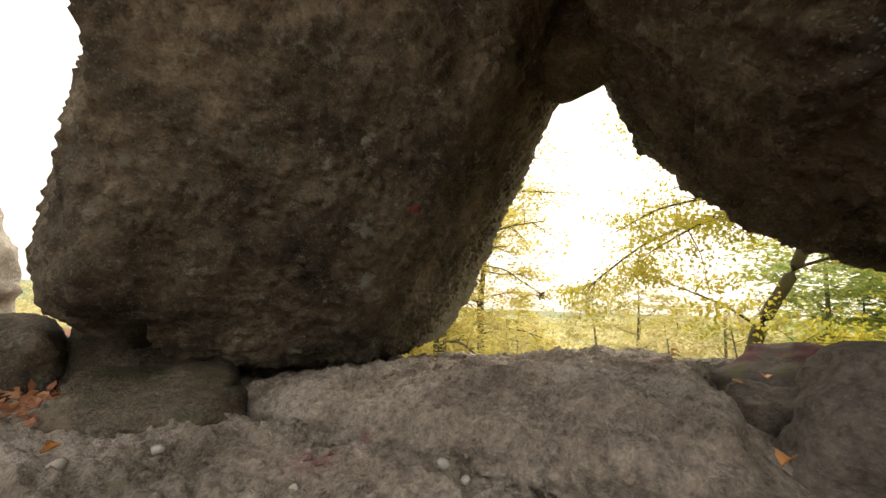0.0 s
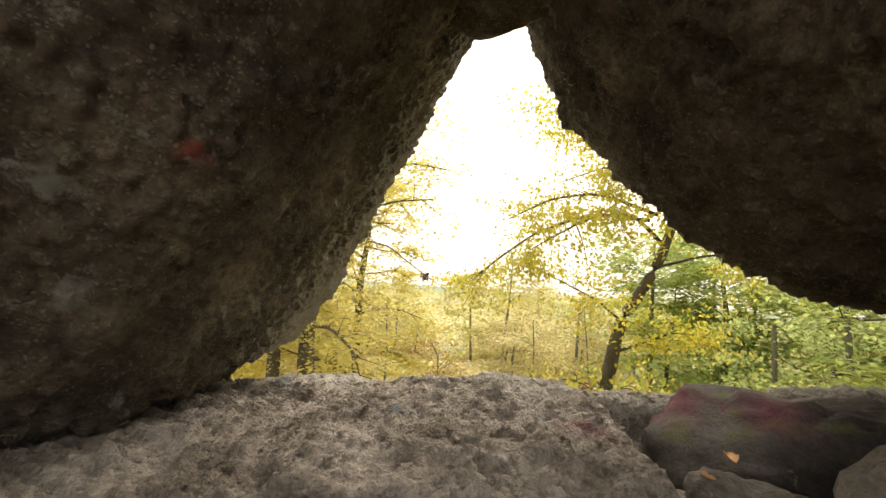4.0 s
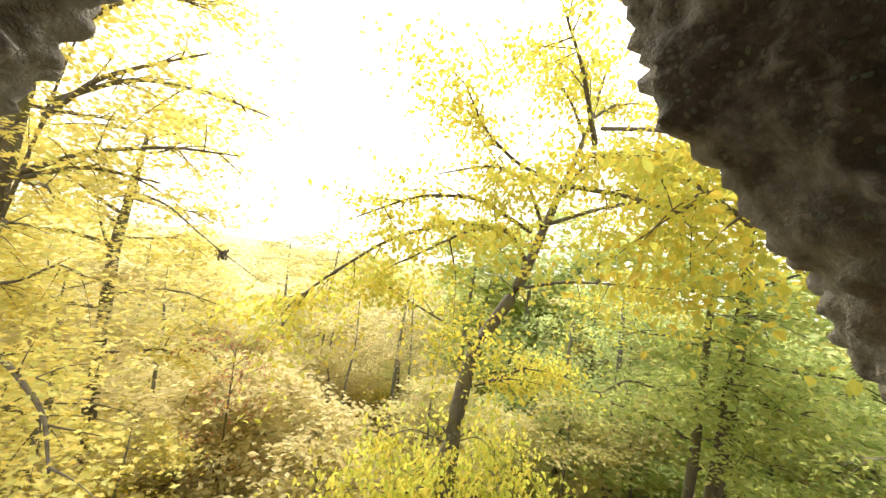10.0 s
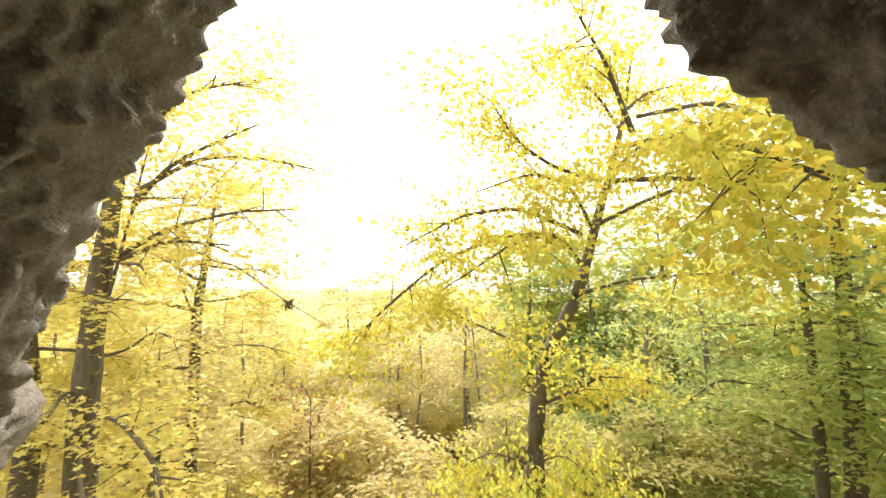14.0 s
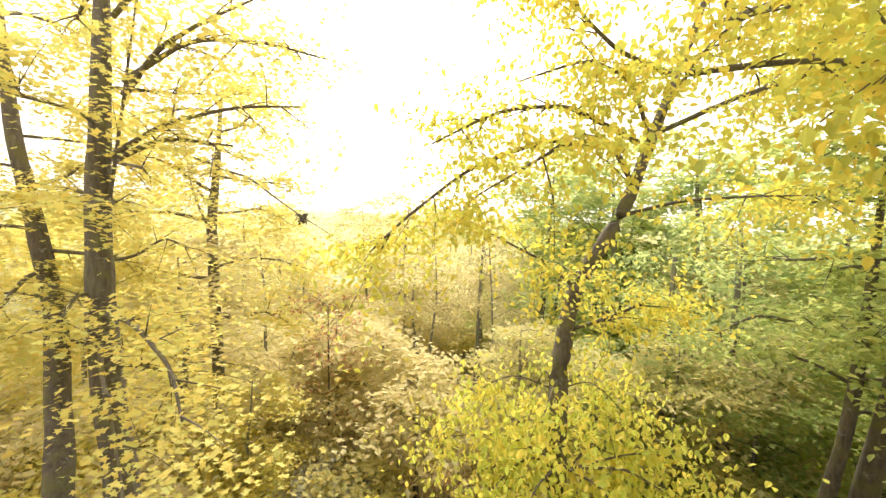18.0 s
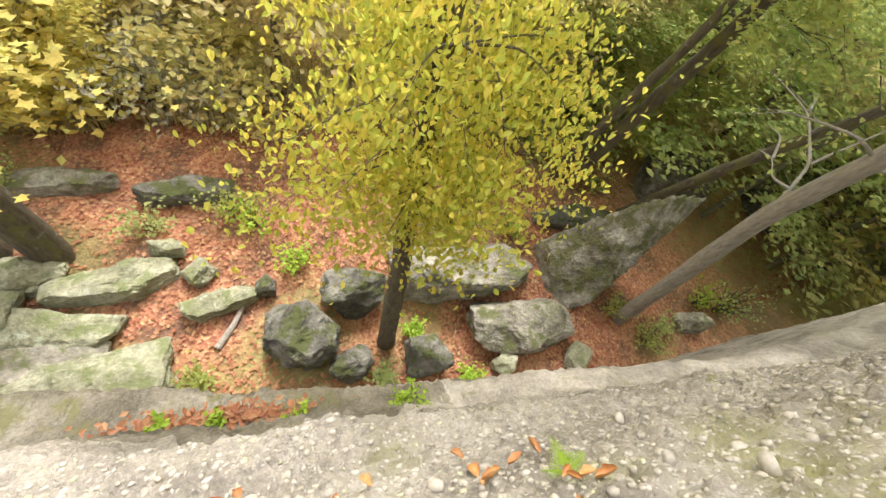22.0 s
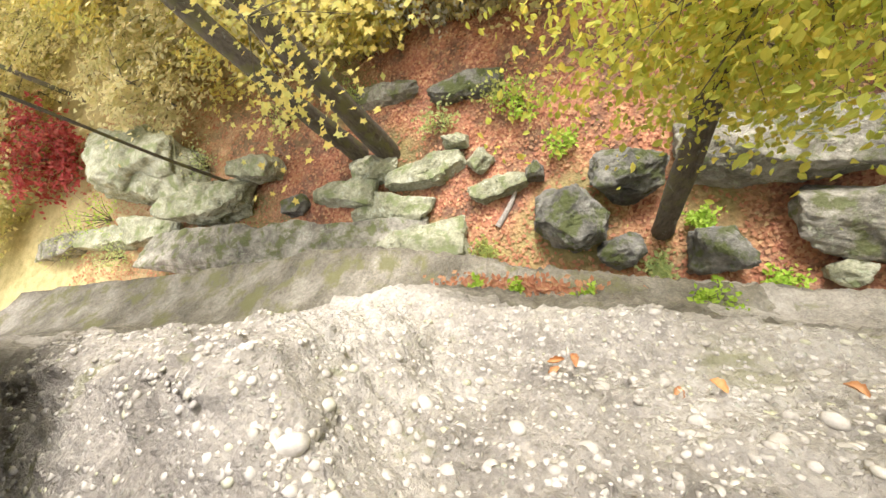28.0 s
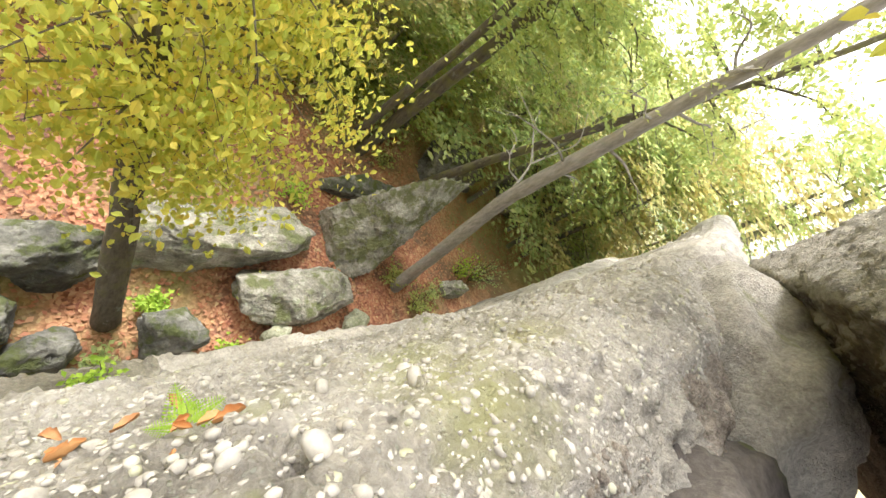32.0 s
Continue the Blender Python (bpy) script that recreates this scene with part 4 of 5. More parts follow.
for k, tr in enumerate(stems):
    r = (0.36, 0.31)[k]
    make_tree("maple_tree", "tall dark mossy trunk with bright yellow foliage", tr, [r * 1.15, r * 0.95, r * 0.85, r * 0.75, r * 0.65, r * 0.5, r * 0.2], forks[k] + random_limbs(tr, 12, 3.4, 60 + k, 0.46, 0.12), YELLOW, 13500, 0.125, 70 + k, limb_r=0.055, twigs=9, shape=5, fork_len=1.3, spread=0.3, flat=0.14, loose=0.25, droop=0.15, group="trees below the cliff")
fork = [(-8.0, 16.5, -10.8), (-8.2, 16.4, -4.0), (-8.5, 16.4, 1.0), (-8.6, 17.0, 3.4), (-8.5, 17.2, 7.0)]
make_tree("maple_tree", "forked dark trunk among yellow leaves", fork, [0.26, 0.23, 0.2, 0.14, 0.05], random_limbs(fork, 14, 4.5, 64, 0.25, 0.1) + [[(-8.5, 16.4, 0.6), (-9.2, 16.2, 2.4), (-9.5, 16.2, 5.0)]], YELLOW, 10000, 0.17, 74, shape=5, flat=0.16, loose=0.28, droop=0.15, limb_r=0.07, twigs=8, fork_len=1.5, spread=0.32, group="trees below the cliff")
right = [(11.9, 9.0, -9.9), (11.6, 8.4, -5.5), (11.2, 7.7, -1.2), (11.0, 7.4, 1.6), (10.8, 7.3, 5.0), (10.9, 7.4, 8.0)]
make_tree("green_tree", "dark trunk hung with green leaves", right, [0.28, 0.24, 0.2, 0.17, 0.12, 0.05], random_limbs(right, 22, 3.8, 66, 0.4, 0.1), FRESH, 14000, 0.19, 76, shape=6, flat=0.25, loose=0.3, droop=0.2, limb_r=0.06, twigs=8, fork_len=1.4, spread=0.32, group="trees below the cliff")
twin = [(11.2, 9.3, -9.9), (11.0, 8.8, -6.5), (10.75, 8.2, -3.0), (10.5, 7.9, 0.5), (10.3, 7.8, 3.5)]
make_tree("green_tree", "slim dark trunk close beside a green-leaved tree", twin, [0.2, 0.17, 0.14, 0.1, 0.04], random_limbs(twin, 10, 2.4, 69, 0.5, 0.15), FRESH, 4500, 0.18, 79, shape=6, flat=0.25, loose=0.3, droop=0.2, limb_r=0.04, twigs=6, fork_len=1.1, group="trees below the cliff")
lean = [(10.8, 2.6, -9.8), (10.2, 2.85, -6.5), (9.6, 3.1, -3.4), (9.2, 2.9, -1.0), (8.9, 2.75, 0.8), (8.5, 2.5, 3.0), (8.3, 2.5, 6.0)]
make_tree("bare_tree", "slender pale grey trunk with bare twigs beside the cliff", lean, [0.24, 0.22, 0.2, 0.175, 0.15, 0.12, 0.06], random_limbs(lean, 12, 1.8, 67, 0.4, 0.3), FRESH, 900, 0.12, 77, bark=BARK_PALE, limb_r=0.035, twigs=4, fork_len=0.7, group="trees below the cliff")

dark = [(13.6, 7.0, -9.7), (13.9, 6.0, -5.6), (14.0, 5.09, -2.62), (14.0, 4.35, -0.18), (14.0, 3.7, 1.58), (13.8, 3.0, 4.2), (13.6, 2.6, 7.0)]
make_tree("leaning_tree", "dark leaning trunk with thin green foliage behind the pale trunk", dark, [0.2, 0.18, 0.15, 0.13, 0.11, 0.08, 0.04], random_limbs(dark, 14, 2.6, 68, 0.45, 0.2), FRESH, 5000, 0.17, 78, shape=6, flat=0.3, loose=0.4, droop=0.5, limb_r=0.045, twigs=6, fork_len=1.0, group="trees below the cliff")

# woodland behind
kinds = []
for k, (mat, h, r) in enumerate(((YELLOW, 11, 3.4), (TAN, 9, 3.2), (OLIVE, 12, 3.6), (GREEN, 10, 3.6), (TAN, 6, 2.6), (FRESH, 12, 3.4))):
    tr = [(0, 0, -0.2), (0.15, 0.1, h * 0.3), (0.1, -0.15, h * 0.6), (0.3, 0.1, h * 0.85), (0.3, 0.2, h)]
    kinds.append(make_tree("woodland_tree", ("slim tree with yellow autumn leaves", "slim tree with faded tan leaves", "tall tree with olive yellow leaves", "tree with dull green leaves", "low tree with faded tan autumn leaves", "tall slim tree with fresh green leaves")[k], tr,
                           [0.16, 0.13, 0.11, 0.07, 0.02], random_limbs(tr, 13, r * 1.15, 90 + k, 0.15, 0.12), mat, 4600, 0.31, 100 + k, bark=BARK_HAZY, flat=0.22, loose=0.25, droop=0.12, limb_r=0.028, twigs=7, fork_len=1.3, spread=0.38, group="trees of the woodland", sides=7))
rng = random.Random(5)
spots = []
tries = 0
while len(spots) < 110 and tries < 6000:
    tries += 1
    a, d = rng.uniform(-1.35, 1.5), 11 + 70 * rng.random() ** 1.35
    x, y = d * math.sin(a), d * math.cos(a) + 2
    if y < 6 or any((x - u) ** 2 + (y - v) ** 2 < (2.6 + 0.03 * d) ** 2 for u, v in spots):
        continue
    if abs(math.atan2(x, y) + 0.18) < 0.10 and y < 45:
        continue
    if (y < 26 and -5 < x < 8) or (y < 15 and -9 < x < 9) or (y < 11 and 6 < x < 24) or (y < 13 and x < -8):
        continue
    spots.append((x, y))
for k, (x, y) in enumerate(spots):
    right_side = x > 6
    choice = rng.choice((3, 5, 1, 3, 2)) if right_side else rng.choice((0, 1, 1, 2, 4, 4) if x > -7 else (0, 0, 1, 2, 4, 1))
    m = pose(x, y, g(x, y) - 0.1, rng.uniform(-4, 4), rng.uniform(-4, 4), rng.uniform(0, 360))
    if k < len(kinds):
        kinds[k].matrix_world = m
    else:
        copy_thing(kinds[choice], m @ Matrix.Scale(rng.uniform(0.8, 1.22), 4))

# ---- rocks of the valley ----
ROCKS = [  # name, label, material, x, y, width, depth, height, turn, seed
    ("mossy_rock", "large mossy grey rock with pale lichened top", VALLEY_ROCK, 6.8, 3.1, 3.4, 1.6, 1.3, -10, 1), ("square_block", "upright square dark grey stone block", DARK_ROCK, 3.55, 2.75, 1.2, 1.1, 1.3, -8, 2),
    ("round_boulder", "rounded dark lichen-spotted boulder", DARK_ROCK, 0.35, 3.9, 1.75, 1.6, 1.5, -14, 3), ("small_rock", "small dark rock at the foot of the trunk", DARK_ROCK, 1.5, 2.95, 1.05, 0.8, 0.8, 12, 4),
    ("slab_end", "dark blocky end of a stone slab", DARK_ROCK, 1.85, 4.9, 1.7, 1.2, 1.4, -9, 5), ("long_slab", "long flat-topped grey stone slab with pale top", VALLEY_ROCK, 5.4, 5.0, 4.8, 1.6, 1.5, -8, 6),
    ("pointed_stone", "small pointed pale stone in fallen leaves", PALE_ROCK, 5.9, 2.05, 0.75, 0.6, 0.7, 0, 7), ("pale_stone", "small pale stone in fallen leaves", PALE_ROCK, 8.5, 1.75, 0.95, 0.7, 0.55, 20, 8),
    ("flat_stone", "flat angular pale green stone", PALE_ROCK, -4.7, 5.1, 2.1, 1.0, 0.5, -14, 9), ("long_stone", "long pale lichen-covered stone", PALE_ROCK, -3.85, 6.2, 2.7, 0.9, 0.7, 6, 10),
    ("flat_stone", "narrow pale green stone slab", PALE_ROCK, -1.5, 5.3, 1.7, 0.6, 0.5, 18, 11), ("small_rock", "small pale angular rock", PALE_ROCK, -2.0, 6.3, 0.7, 0.7, 0.6, 35, 12),
    ("mossy_rock", "humped green mossy rock", PALE_ROCK, -5.8, 6.7, 1.7, 0.9, 0.8, -6, 13), ("small_rock", "small pointed pale rock", PALE_ROCK, -2.75, 7.1, 0.8, 0.5, 0.6, 0, 14),
    ("mossy_rock", "low mossy lichened rock", PALE_ROCK, -6.9, 6.0, 2.5, 0.9, 0.7, -8, 15), ("small_rock", "upright dark stone in leaves", DARK_ROCK, -0.4, 5.6, 0.5, 0.5, 0.7, 0, 16),
    ("boulder_far", "grey boulder in the shade of the trees", DARK_ROCK, 17.6, 8.4, 4.6, 2.4, 2.2, -4, 17), ("small_rock", "small grey rock on the bank", VALLEY_ROCK, 13.6, 1.9, 1.1, 0.8, 0.9, 0, 18),
    ("rock_band", "low band of mossy grey rock", DARK_ROCK, 11.4, 6.7, 4.6, 1.0, 0.9, -4, 19), ("rock_band", "mossy rock step on the leafy slope", VALLEY_ROCK, -5.3, 9.5, 2.9, 0.8, 0.5, -4, 20),
    ("rock_band", "mossy rock step on the leafy slope", DARK_ROCK, -2.3, 8.9, 2.4, 0.8, 0.6, -4, 21), ("round_boulder", "rounded pale boulder covered in leaves", PALE_ROCK, -13.0, 6.7, 3.9, 1.8, 1.5, -8, 22),
    ("boulder_far", "large pale flat-topped boulder", PALE_ROCK, -17.2, 9.0, 7.0, 3.0, 2.4, -14, 23), ("flat_stone", "flat pale rock shelf", PALE_ROCK, -16.7, 5.9, 3.6, 1.2, 0.7, -6, 24),
    ("great_slab", "great flat lichened rock slab below the cliff", VALLEY_ROCK, -9.9, 4.1, 11.5, 2.1, 1.5, -4, 25), ("curved_slab", "pale curved rock slab edged with leaves", PALE_ROCK, -4.6, 3.7, 4.2, 1.2, 0.6, 6, 26),
    ("small_rock", "upright pale green rock", PALE_ROCK, -10.6, 7.6, 1.9, 1.0, 1.4, -10, 27), ("small_rock", "small dark rock in leaves", DARK_ROCK, -8.8, 5.9, 1.0, 0.7, 0.6, 0, 28),
    ("flat_stone", "small flat pale stone", PALE_ROCK, -5.9, 5.2, 1.3, 0.7, 0.45, 0, 29), ("flat_stone", "pale rock shelf half hidden by shrubs", PALE_ROCK, -19.0, 5.9, 4.4, 1.0, 0.7, -6, 30),
    ("small_rock", "grey rock in the shrubs", VALLEY_ROCK, -23.0, 6.0, 4.0, 1.2, 0.9, 0, 31), ("boulder_far", "dark boulder under leaning trunks", DARK_ROCK, 25.0, 6.2, 6.4, 3.0, 3.4, 0, 32),
    ("boulder_far", "pale broken rock beside the cliff", PALE_ROCK, 30.0, 2.0, 6.0, 2.5, 2.0, 0, 33),
]
for k, (name, label, mat, x, y, w, d, h, turn, seed) in enumerate(ROCKS):
    place_rock(name, label, mat, (x, y, g(x, y) - 0.06 * h), (w, d, h), turn, (4 * math.sin(seed), 5 * math.cos(2.3 * seed)), 200 + seed, 9, 6 if w > 1.5 else 5, rough=0.075, facets=9)
# the tilted slab: a leaning wedge with a pale crest and a mossy face
CT = (10.6, 4.5, -8.3)
p, tris = boulder(through_points(((-0.02, -0.84, 0.54), (10.8, 4.9, -6.5)), ((-0.60, 0.12, 0.80), (10.9, 5.2, -6.25)), ((-0.72, -0.35, 0.6), (9.45, 4.6, -8.3)), ((0.05, 1, 0.12), (10.9, 5.4, -6.5)), ((0.72, -0.3, -0.62), (12.6, 4.9, -6.3)),
                                 ((0.95, 0.1, 0.3), (13.0, 5.4, -5.2)), ((0, 0, -1), (0, 0, -10.2)), ((-1, 0.1, 0), (8.5, 4.2, -9.2)), ((0.75, -0.6, 0.1), (12.4, 3.4, -9.0)), centre=CT), 34, 7, 250, 0.05, 0.11, 1.3, 0.0, 0.1, CT)
rock_thing("tilted_slab", mesh_np("tilted_slab", p, tris, [MOSSY_ROCK]), "large tilted grey rock slab with mossy side and pale edge", group="rocks on the forest floor")

# ---- undergrowth ----
shrubs = []
for k, (mat, h, r, label) in enumerate(((OLIVE, 2.6, 1.9, "leafy olive shrub on the woodland floor"), (YELLOW, 2.8, 2.0, "shrub with pale yellow autumn leaves"), (FRESH, 2.2, 1.8, "fresh green leafy shrub in the wood"),
                                        (RUST, 2.6, 1.3, "thin shrub with reddish brown leaves"), (TAN, 3.6, 2.4, "tall faded tan shrub"))):
    tr = [(0, 0, -0.2), (0.1, 0.05, h * 0.3), (0, 0.1, h * 0.6), (0.1, 0.1, h * 0.8)]
    shrubs.append(make_tree("woodland_shrub", label, tr, [0.05, 0.04, 0.03, 0.015], random_limbs(tr, 12, r, 140 + k, 0.05, 0.5), mat, 2300, 0.27, 150 + k, bark=BARK_HAZY, limb_r=0.025, twigs=5, fork_len=0.9, spread=0.3, category="shrub", group="shrubs of the woodland", sides=6, flat=0.25, loose=0.28, droop=0.1))
rng = random.Random(9)
placed = []
tries = 0
while len(placed) < 190 and tries < 9000:
    tries += 1
    a, d = rng.uniform(-1.4, 1.45), 10 + 45 * rng.random() ** 1.2
    x, y = d * math.sin(a), d * math.cos(a) + 1
    if y < 6.5 or any((x - u) ** 2 + (y - v) ** 2 < 1.6 ** 2 for u, v in placed) or (y < 11.5 and -24 < x < 22) or (-5.5 < x < 7 and y < 27 and rng.random() < 0.85):
        continue
    placed.append((x, y))
for k, (x, y) in enumerate(placed):
    m = pose(x, y, g(x, y) - 0.1, 0, 0, rng.uniform(0, 360))
    kind_k = rng.choice((0, 2, 2, 4, 0)) if x > 5 else rng.choice((0, 1, 1, 4, 4, 0))
    if k < len(shrubs):
        shrubs[k].matrix_world = m
    else:
        copy_thing(shrubs[kind_k], m)

# tall dry grass in the clearing
grng = np.random.default_rng(33)
n_blade = 26000
bx, by = grng.uniform(-8, 11, n_blade), 11.5 + 22 * grng.random(n_blade) ** 1.4
keep = fbm(np.stack([bx, by, 0 * bx], 1), 0.5, 3, 61) > -0.35
bx, by = bx[keep], by[keep]
n_blade = len(bx)
root_at = np.stack([bx, by, ground_height(bx, by) - 0.05], 1)
yaw = grng.uniform(0, 2 * math.pi, n_blade)
tall_b = grng.uniform(0.35, 1.3, n_blade) * (0.75 + 0.5 * fbm(root_at, 0.4, 2, 62))
wide = np.stack([np.cos(yaw), np.sin(yaw), 0 * yaw], 1) * (0.02 + 0.025 * grng.random(n_blade))[:, None]
bend = np.stack([-np.sin(yaw), np.cos(yaw), 0 * yaw], 1) * (tall_b * grng.uniform(0.1, 0.6, n_blade))[:, None]
mid_b = root_at + 0.3 * bend + np.array([0, 0, 0.6]) * tall_b[:, None]
v = np.stack([root_at - wide * 0.6, root_at + wide * 0.6, mid_b + wide, mid_b - wide, root_at + bend + np.array([0, 0, 1.0]) * tall_b[:, None]], 1).reshape(-1, 3)
f = (np.array([[0, 1, 2], [0, 2, 3], [3, 2, 4]])[None] + (5 * np.arange(n_blade))[:, None, None]).reshape(-1, 3)
tagged(new("dry_grass", mesh_np("dry_grass", v, f, [GRASS], smooth=False)), "tall faded straw-coloured grass in a woodland clearing", "grass", kind="stuff")

# far woods on the hills
nrng = np.random.default_rng(77)
n_far = 5200
fa, fd = nrng.uniform(-1.5, 1.5, n_far), 62 * np.exp(nrng.random(n_far) * 3.2)
fx, fy = fd * np.sin(fa), fd * np.cos(fa)
fz = ground_height(fx, fy)
size = np.clip(fd * 0.012, 0.9, 9)
tall = np.clip(7 + 0.004 * fd, 7, 13) * nrng.uniform(0.7, 1.5, n_far)
centres = np.repeat(np.stack([fx, fy, fz + tall * 0.55], 1), 22, axis=0) + nrng.normal(0, 1, (n_far * 22, 3)) * np.repeat(np.stack([2.2 + size, 2.2 + size, tall * 0.28], 1), 22, axis=0)
v, f = leaf_cloud(centres, 1.0, nrng, 0.3)
scale_far = np.repeat(np.repeat(size, 22), 4)[:, None]
mid_far = np.repeat(centres, 4, axis=0)
v = mid_far + (v - mid_far) * scale_far
tagged(new("far_woods", mesh_np("far_woods", v, f, [TAN], smooth=False)), "distant autumn woods on the hills", "woods", kind="stuff")

# ---- fallen leaves ----
nl = 26000
lx_, ly_ = nrng.uniform(-22, 24, nl), 2.0 + 13 * nrng.random(nl) ** 1.3
base_pts = np.stack([lx_, ly_, ground_height(lx_, ly_) + 0.03], 1)
v, f = leaf_cloud(base_pts, 0.15, nrng, 0.0)
v[:, 2] = np.repeat(base_pts[:, 2], 4) + (v[:, 2] - np.repeat(base_pts[:, 2], 4)) * 0.35 + 0.02
tagged(new("leaf_litter", mesh_np("leaf_litter", v, f, [RUST], smooth=False)), "russet fallen beech leaves strewn over the ground", "leaf litter", kind="stuff")
nl = 5000
lx_, ly_ = nrng.uniform(-8.5, -2.0, nl), -3.1 - 4.9 * nrng.random(nl) ** 1.6
base_pts = np.stack([lx_, ly_, np.maximum(ground_height(lx_, ly_) + 0.03, -0.47 + 0.06 * nrng.random(nl))], 1)
v, f = leaf_cloud(base_pts, 0.1, nrng, 0.0)
tagged(new("leaf_litter", mesh_np("leaf_litter_cave", v, f, [RUST], smooth=False)), "russet fallen leaves at the cave mouth", "leaf litter", kind="stuff")

# ---- pebbles of the ledge ----
def pebble_material():
    m, n, links, bsdf, out = node_material("pale_pebble")
    pos = world_vector(n)
    rnd = n.new("ShaderNodeObjectInfo").outputs["Random"]
    isl = n.new("ShaderNodeNewGeometry").outputs["Random Per Island"]
    add = n.new("ShaderNodeMath")
    add.operation = "ADD"
    links.new(rnd, add.inputs[0])
    links.new(isl, add.inputs[1])
    half = n.new("ShaderNodeMath")
    half.operation = "MULTIPLY"
    half.inputs[1].default_value = 0.5
    links.new(add.outputs[0], half.inputs[0])
    col = ramp_node(n, links, half.outputs[0], [(0.1, (0.31, 0.293, 0.26)), (0.4, (0.37, 0.35, 0.312)), (0.7, (0.42, 0.398, 0.358)), (0.88, (0.5, 0.478, 0.435)), (0.97, (0.44, 0.44, 0.31))])
    col = mix_node(n, links, 0.5, col, ramp_node(n, links, noise_node(n, links, pos, 60, 5, 0.7), [(0.3, (0.35, 0.34, 0.33)), (0.7, (0.68, 0.68, 0.67))]), "OVERLAY")
    links.new(col, bsdf.inputs["Base Color"])
    bsdf.inputs["Roughness"].default_value = 0.8
    return m


PEBBLE = pebble_material()
cand = lp.reshape(lr, lc, 3)
nrm = ln.reshape(lr, lc, 3)


def pebble_spots(count, x0, x1, y0, y1, seed):
    """Spots on the ledge's surface with their normals."""
    r = np.random.default_rng(seed)
    ok = np.argwhere((cand[..., 0] > x0) & (cand[..., 0] < x1) & (cand[..., 1] > y0) & (cand[..., 1] < y1) & (cand[..., 2] > -1.75) & ((cand[..., 0] < 1.6) | (cand[..., 1] > -0.3)))
    pick = ok[r.choice(len(ok), min(count, len(ok)), replace=False)]
    return cand[pick[:, 0], pick[:, 1]], nrm[pick[:, 0], pick[:, 1]]


PEBBLE_MESHES = []
for k in range(6):
    pp, pt = boulder([((1, 0, 0), 1.0), ((-1, 0, 0), 1.0), ((0, 1, 0), 0.75), ((0, -1, 0), 0.75), ((0, 0, 1), 0.55), ((0, 0, -1), 0.55)], 2.6, 2, 300 + k, 0.1, 0.0)
    PEBBLE_MESHES.append((pp, pt, mesh_np("pebble", pp, pt, [PEBBLE])))
spots_p, spots_n = pebble_spots(290, -0.9, 2.4, 0.5, 1.3, 61)
prnd = random.Random(61)
for q, nn in zip(spots_p, spots_n):
    ob = part("pebble", PEBBLE_MESHES[prnd.randrange(6)][2], ledge)
    s_ = 0.013 + 0.027 * prnd.random() ** 1.6
    ob.matrix_world = Matrix.Translation(Vector(q) + Vector(nn) * s_ * -0.4) @ Vector(nn).to_track_quat("Z", "Y").to_matrix().to_4x4() @ Matrix.Rotation(prnd.uniform(0, 6.3), 4, "Z") @ Matrix.Scale(s_, 4)
SMALL = [boulder([((1, 0, 0), 1.0), ((-1, 0, 0), 0.9), ((0, 1, 0), 0.7), ((0, -1, 0), 0.8), ((0, 0, 1), 0.55), ((0, 0, -1), 0.55)], 3.0, 1, 320 + k, 0.3, 0.0) for k in range(6)]
spots_p, spots_n = pebble_spots(13000, -2.8, 4.2, 0.1, 1.5, 62)
pieces = []
for q, nn in zip(spots_p, spots_n):
    pp, pt = SMALL[prnd.randrange(6)]
    s_ = 0.007 + 0.02 * prnd.random() ** 1.9
    m3 = np.array((Vector(nn).to_track_quat("Z", "Y").to_matrix() @ Matrix.Rotation(prnd.uniform(0, 6.3), 3, "Z")))
    pieces.append((pp @ m3.T * s_ + q - nn * s_ * 0.36, pt))
v, f = merge(pieces)
tagged(part("small_pebbles", mesh_np("small_pebbles", v, f, [PEBBLE]), ledge), kind="stuff")
spots_p, spots_n = pebble_spots(9000, -1.6, 2.2, -3.6, 0.25, 63)
pieces = []
for q, nn in zip(spots_p, spots_n):
    pp, pt = SMALL[prnd.randrange(6)]
    s_ = 0.006 + 0.024 * prnd.random() ** 2.4
    m3 = np.array((Vector(nn).to_track_quat("Z", "Y").to_matrix() @ Matrix.Rotation(prnd.uniform(0, 6.3), 3, "Z")))
    pieces.append((pp @ m3.T * s_ + q - nn * s_ * 0.3, pt))
v, f = merge(pieces)
tagged(part("stone_chips", mesh_np("stone_chips", v, f, [FLOOR_ROCK], smooth=False), ledge), kind="stuff")


# ---- small things ----
def put(name, data, at, label, category, group="", turn=(0, 0, 0), size=1.0, lie=None):
    ob = tagged(new(name, data), label, category, group)
    ob.matrix_world = pose(*at, *turn) @ Matrix.Scale(size, 4)
    if lie:
        up = Vector(lie).normalized()
        ob.matrix_world = Matrix.Translation(Vector(at) + up * 0.01) @ up.to_track_quat("Z", "Y").to_matrix().to_4x4() @ pose(0, 0, 0, lrnd.uniform(-25, 25), lrnd.uniform(-25, 25), lrnd.uniform(0, 360)) @ Matrix.Scale(size, 4)
    return ob


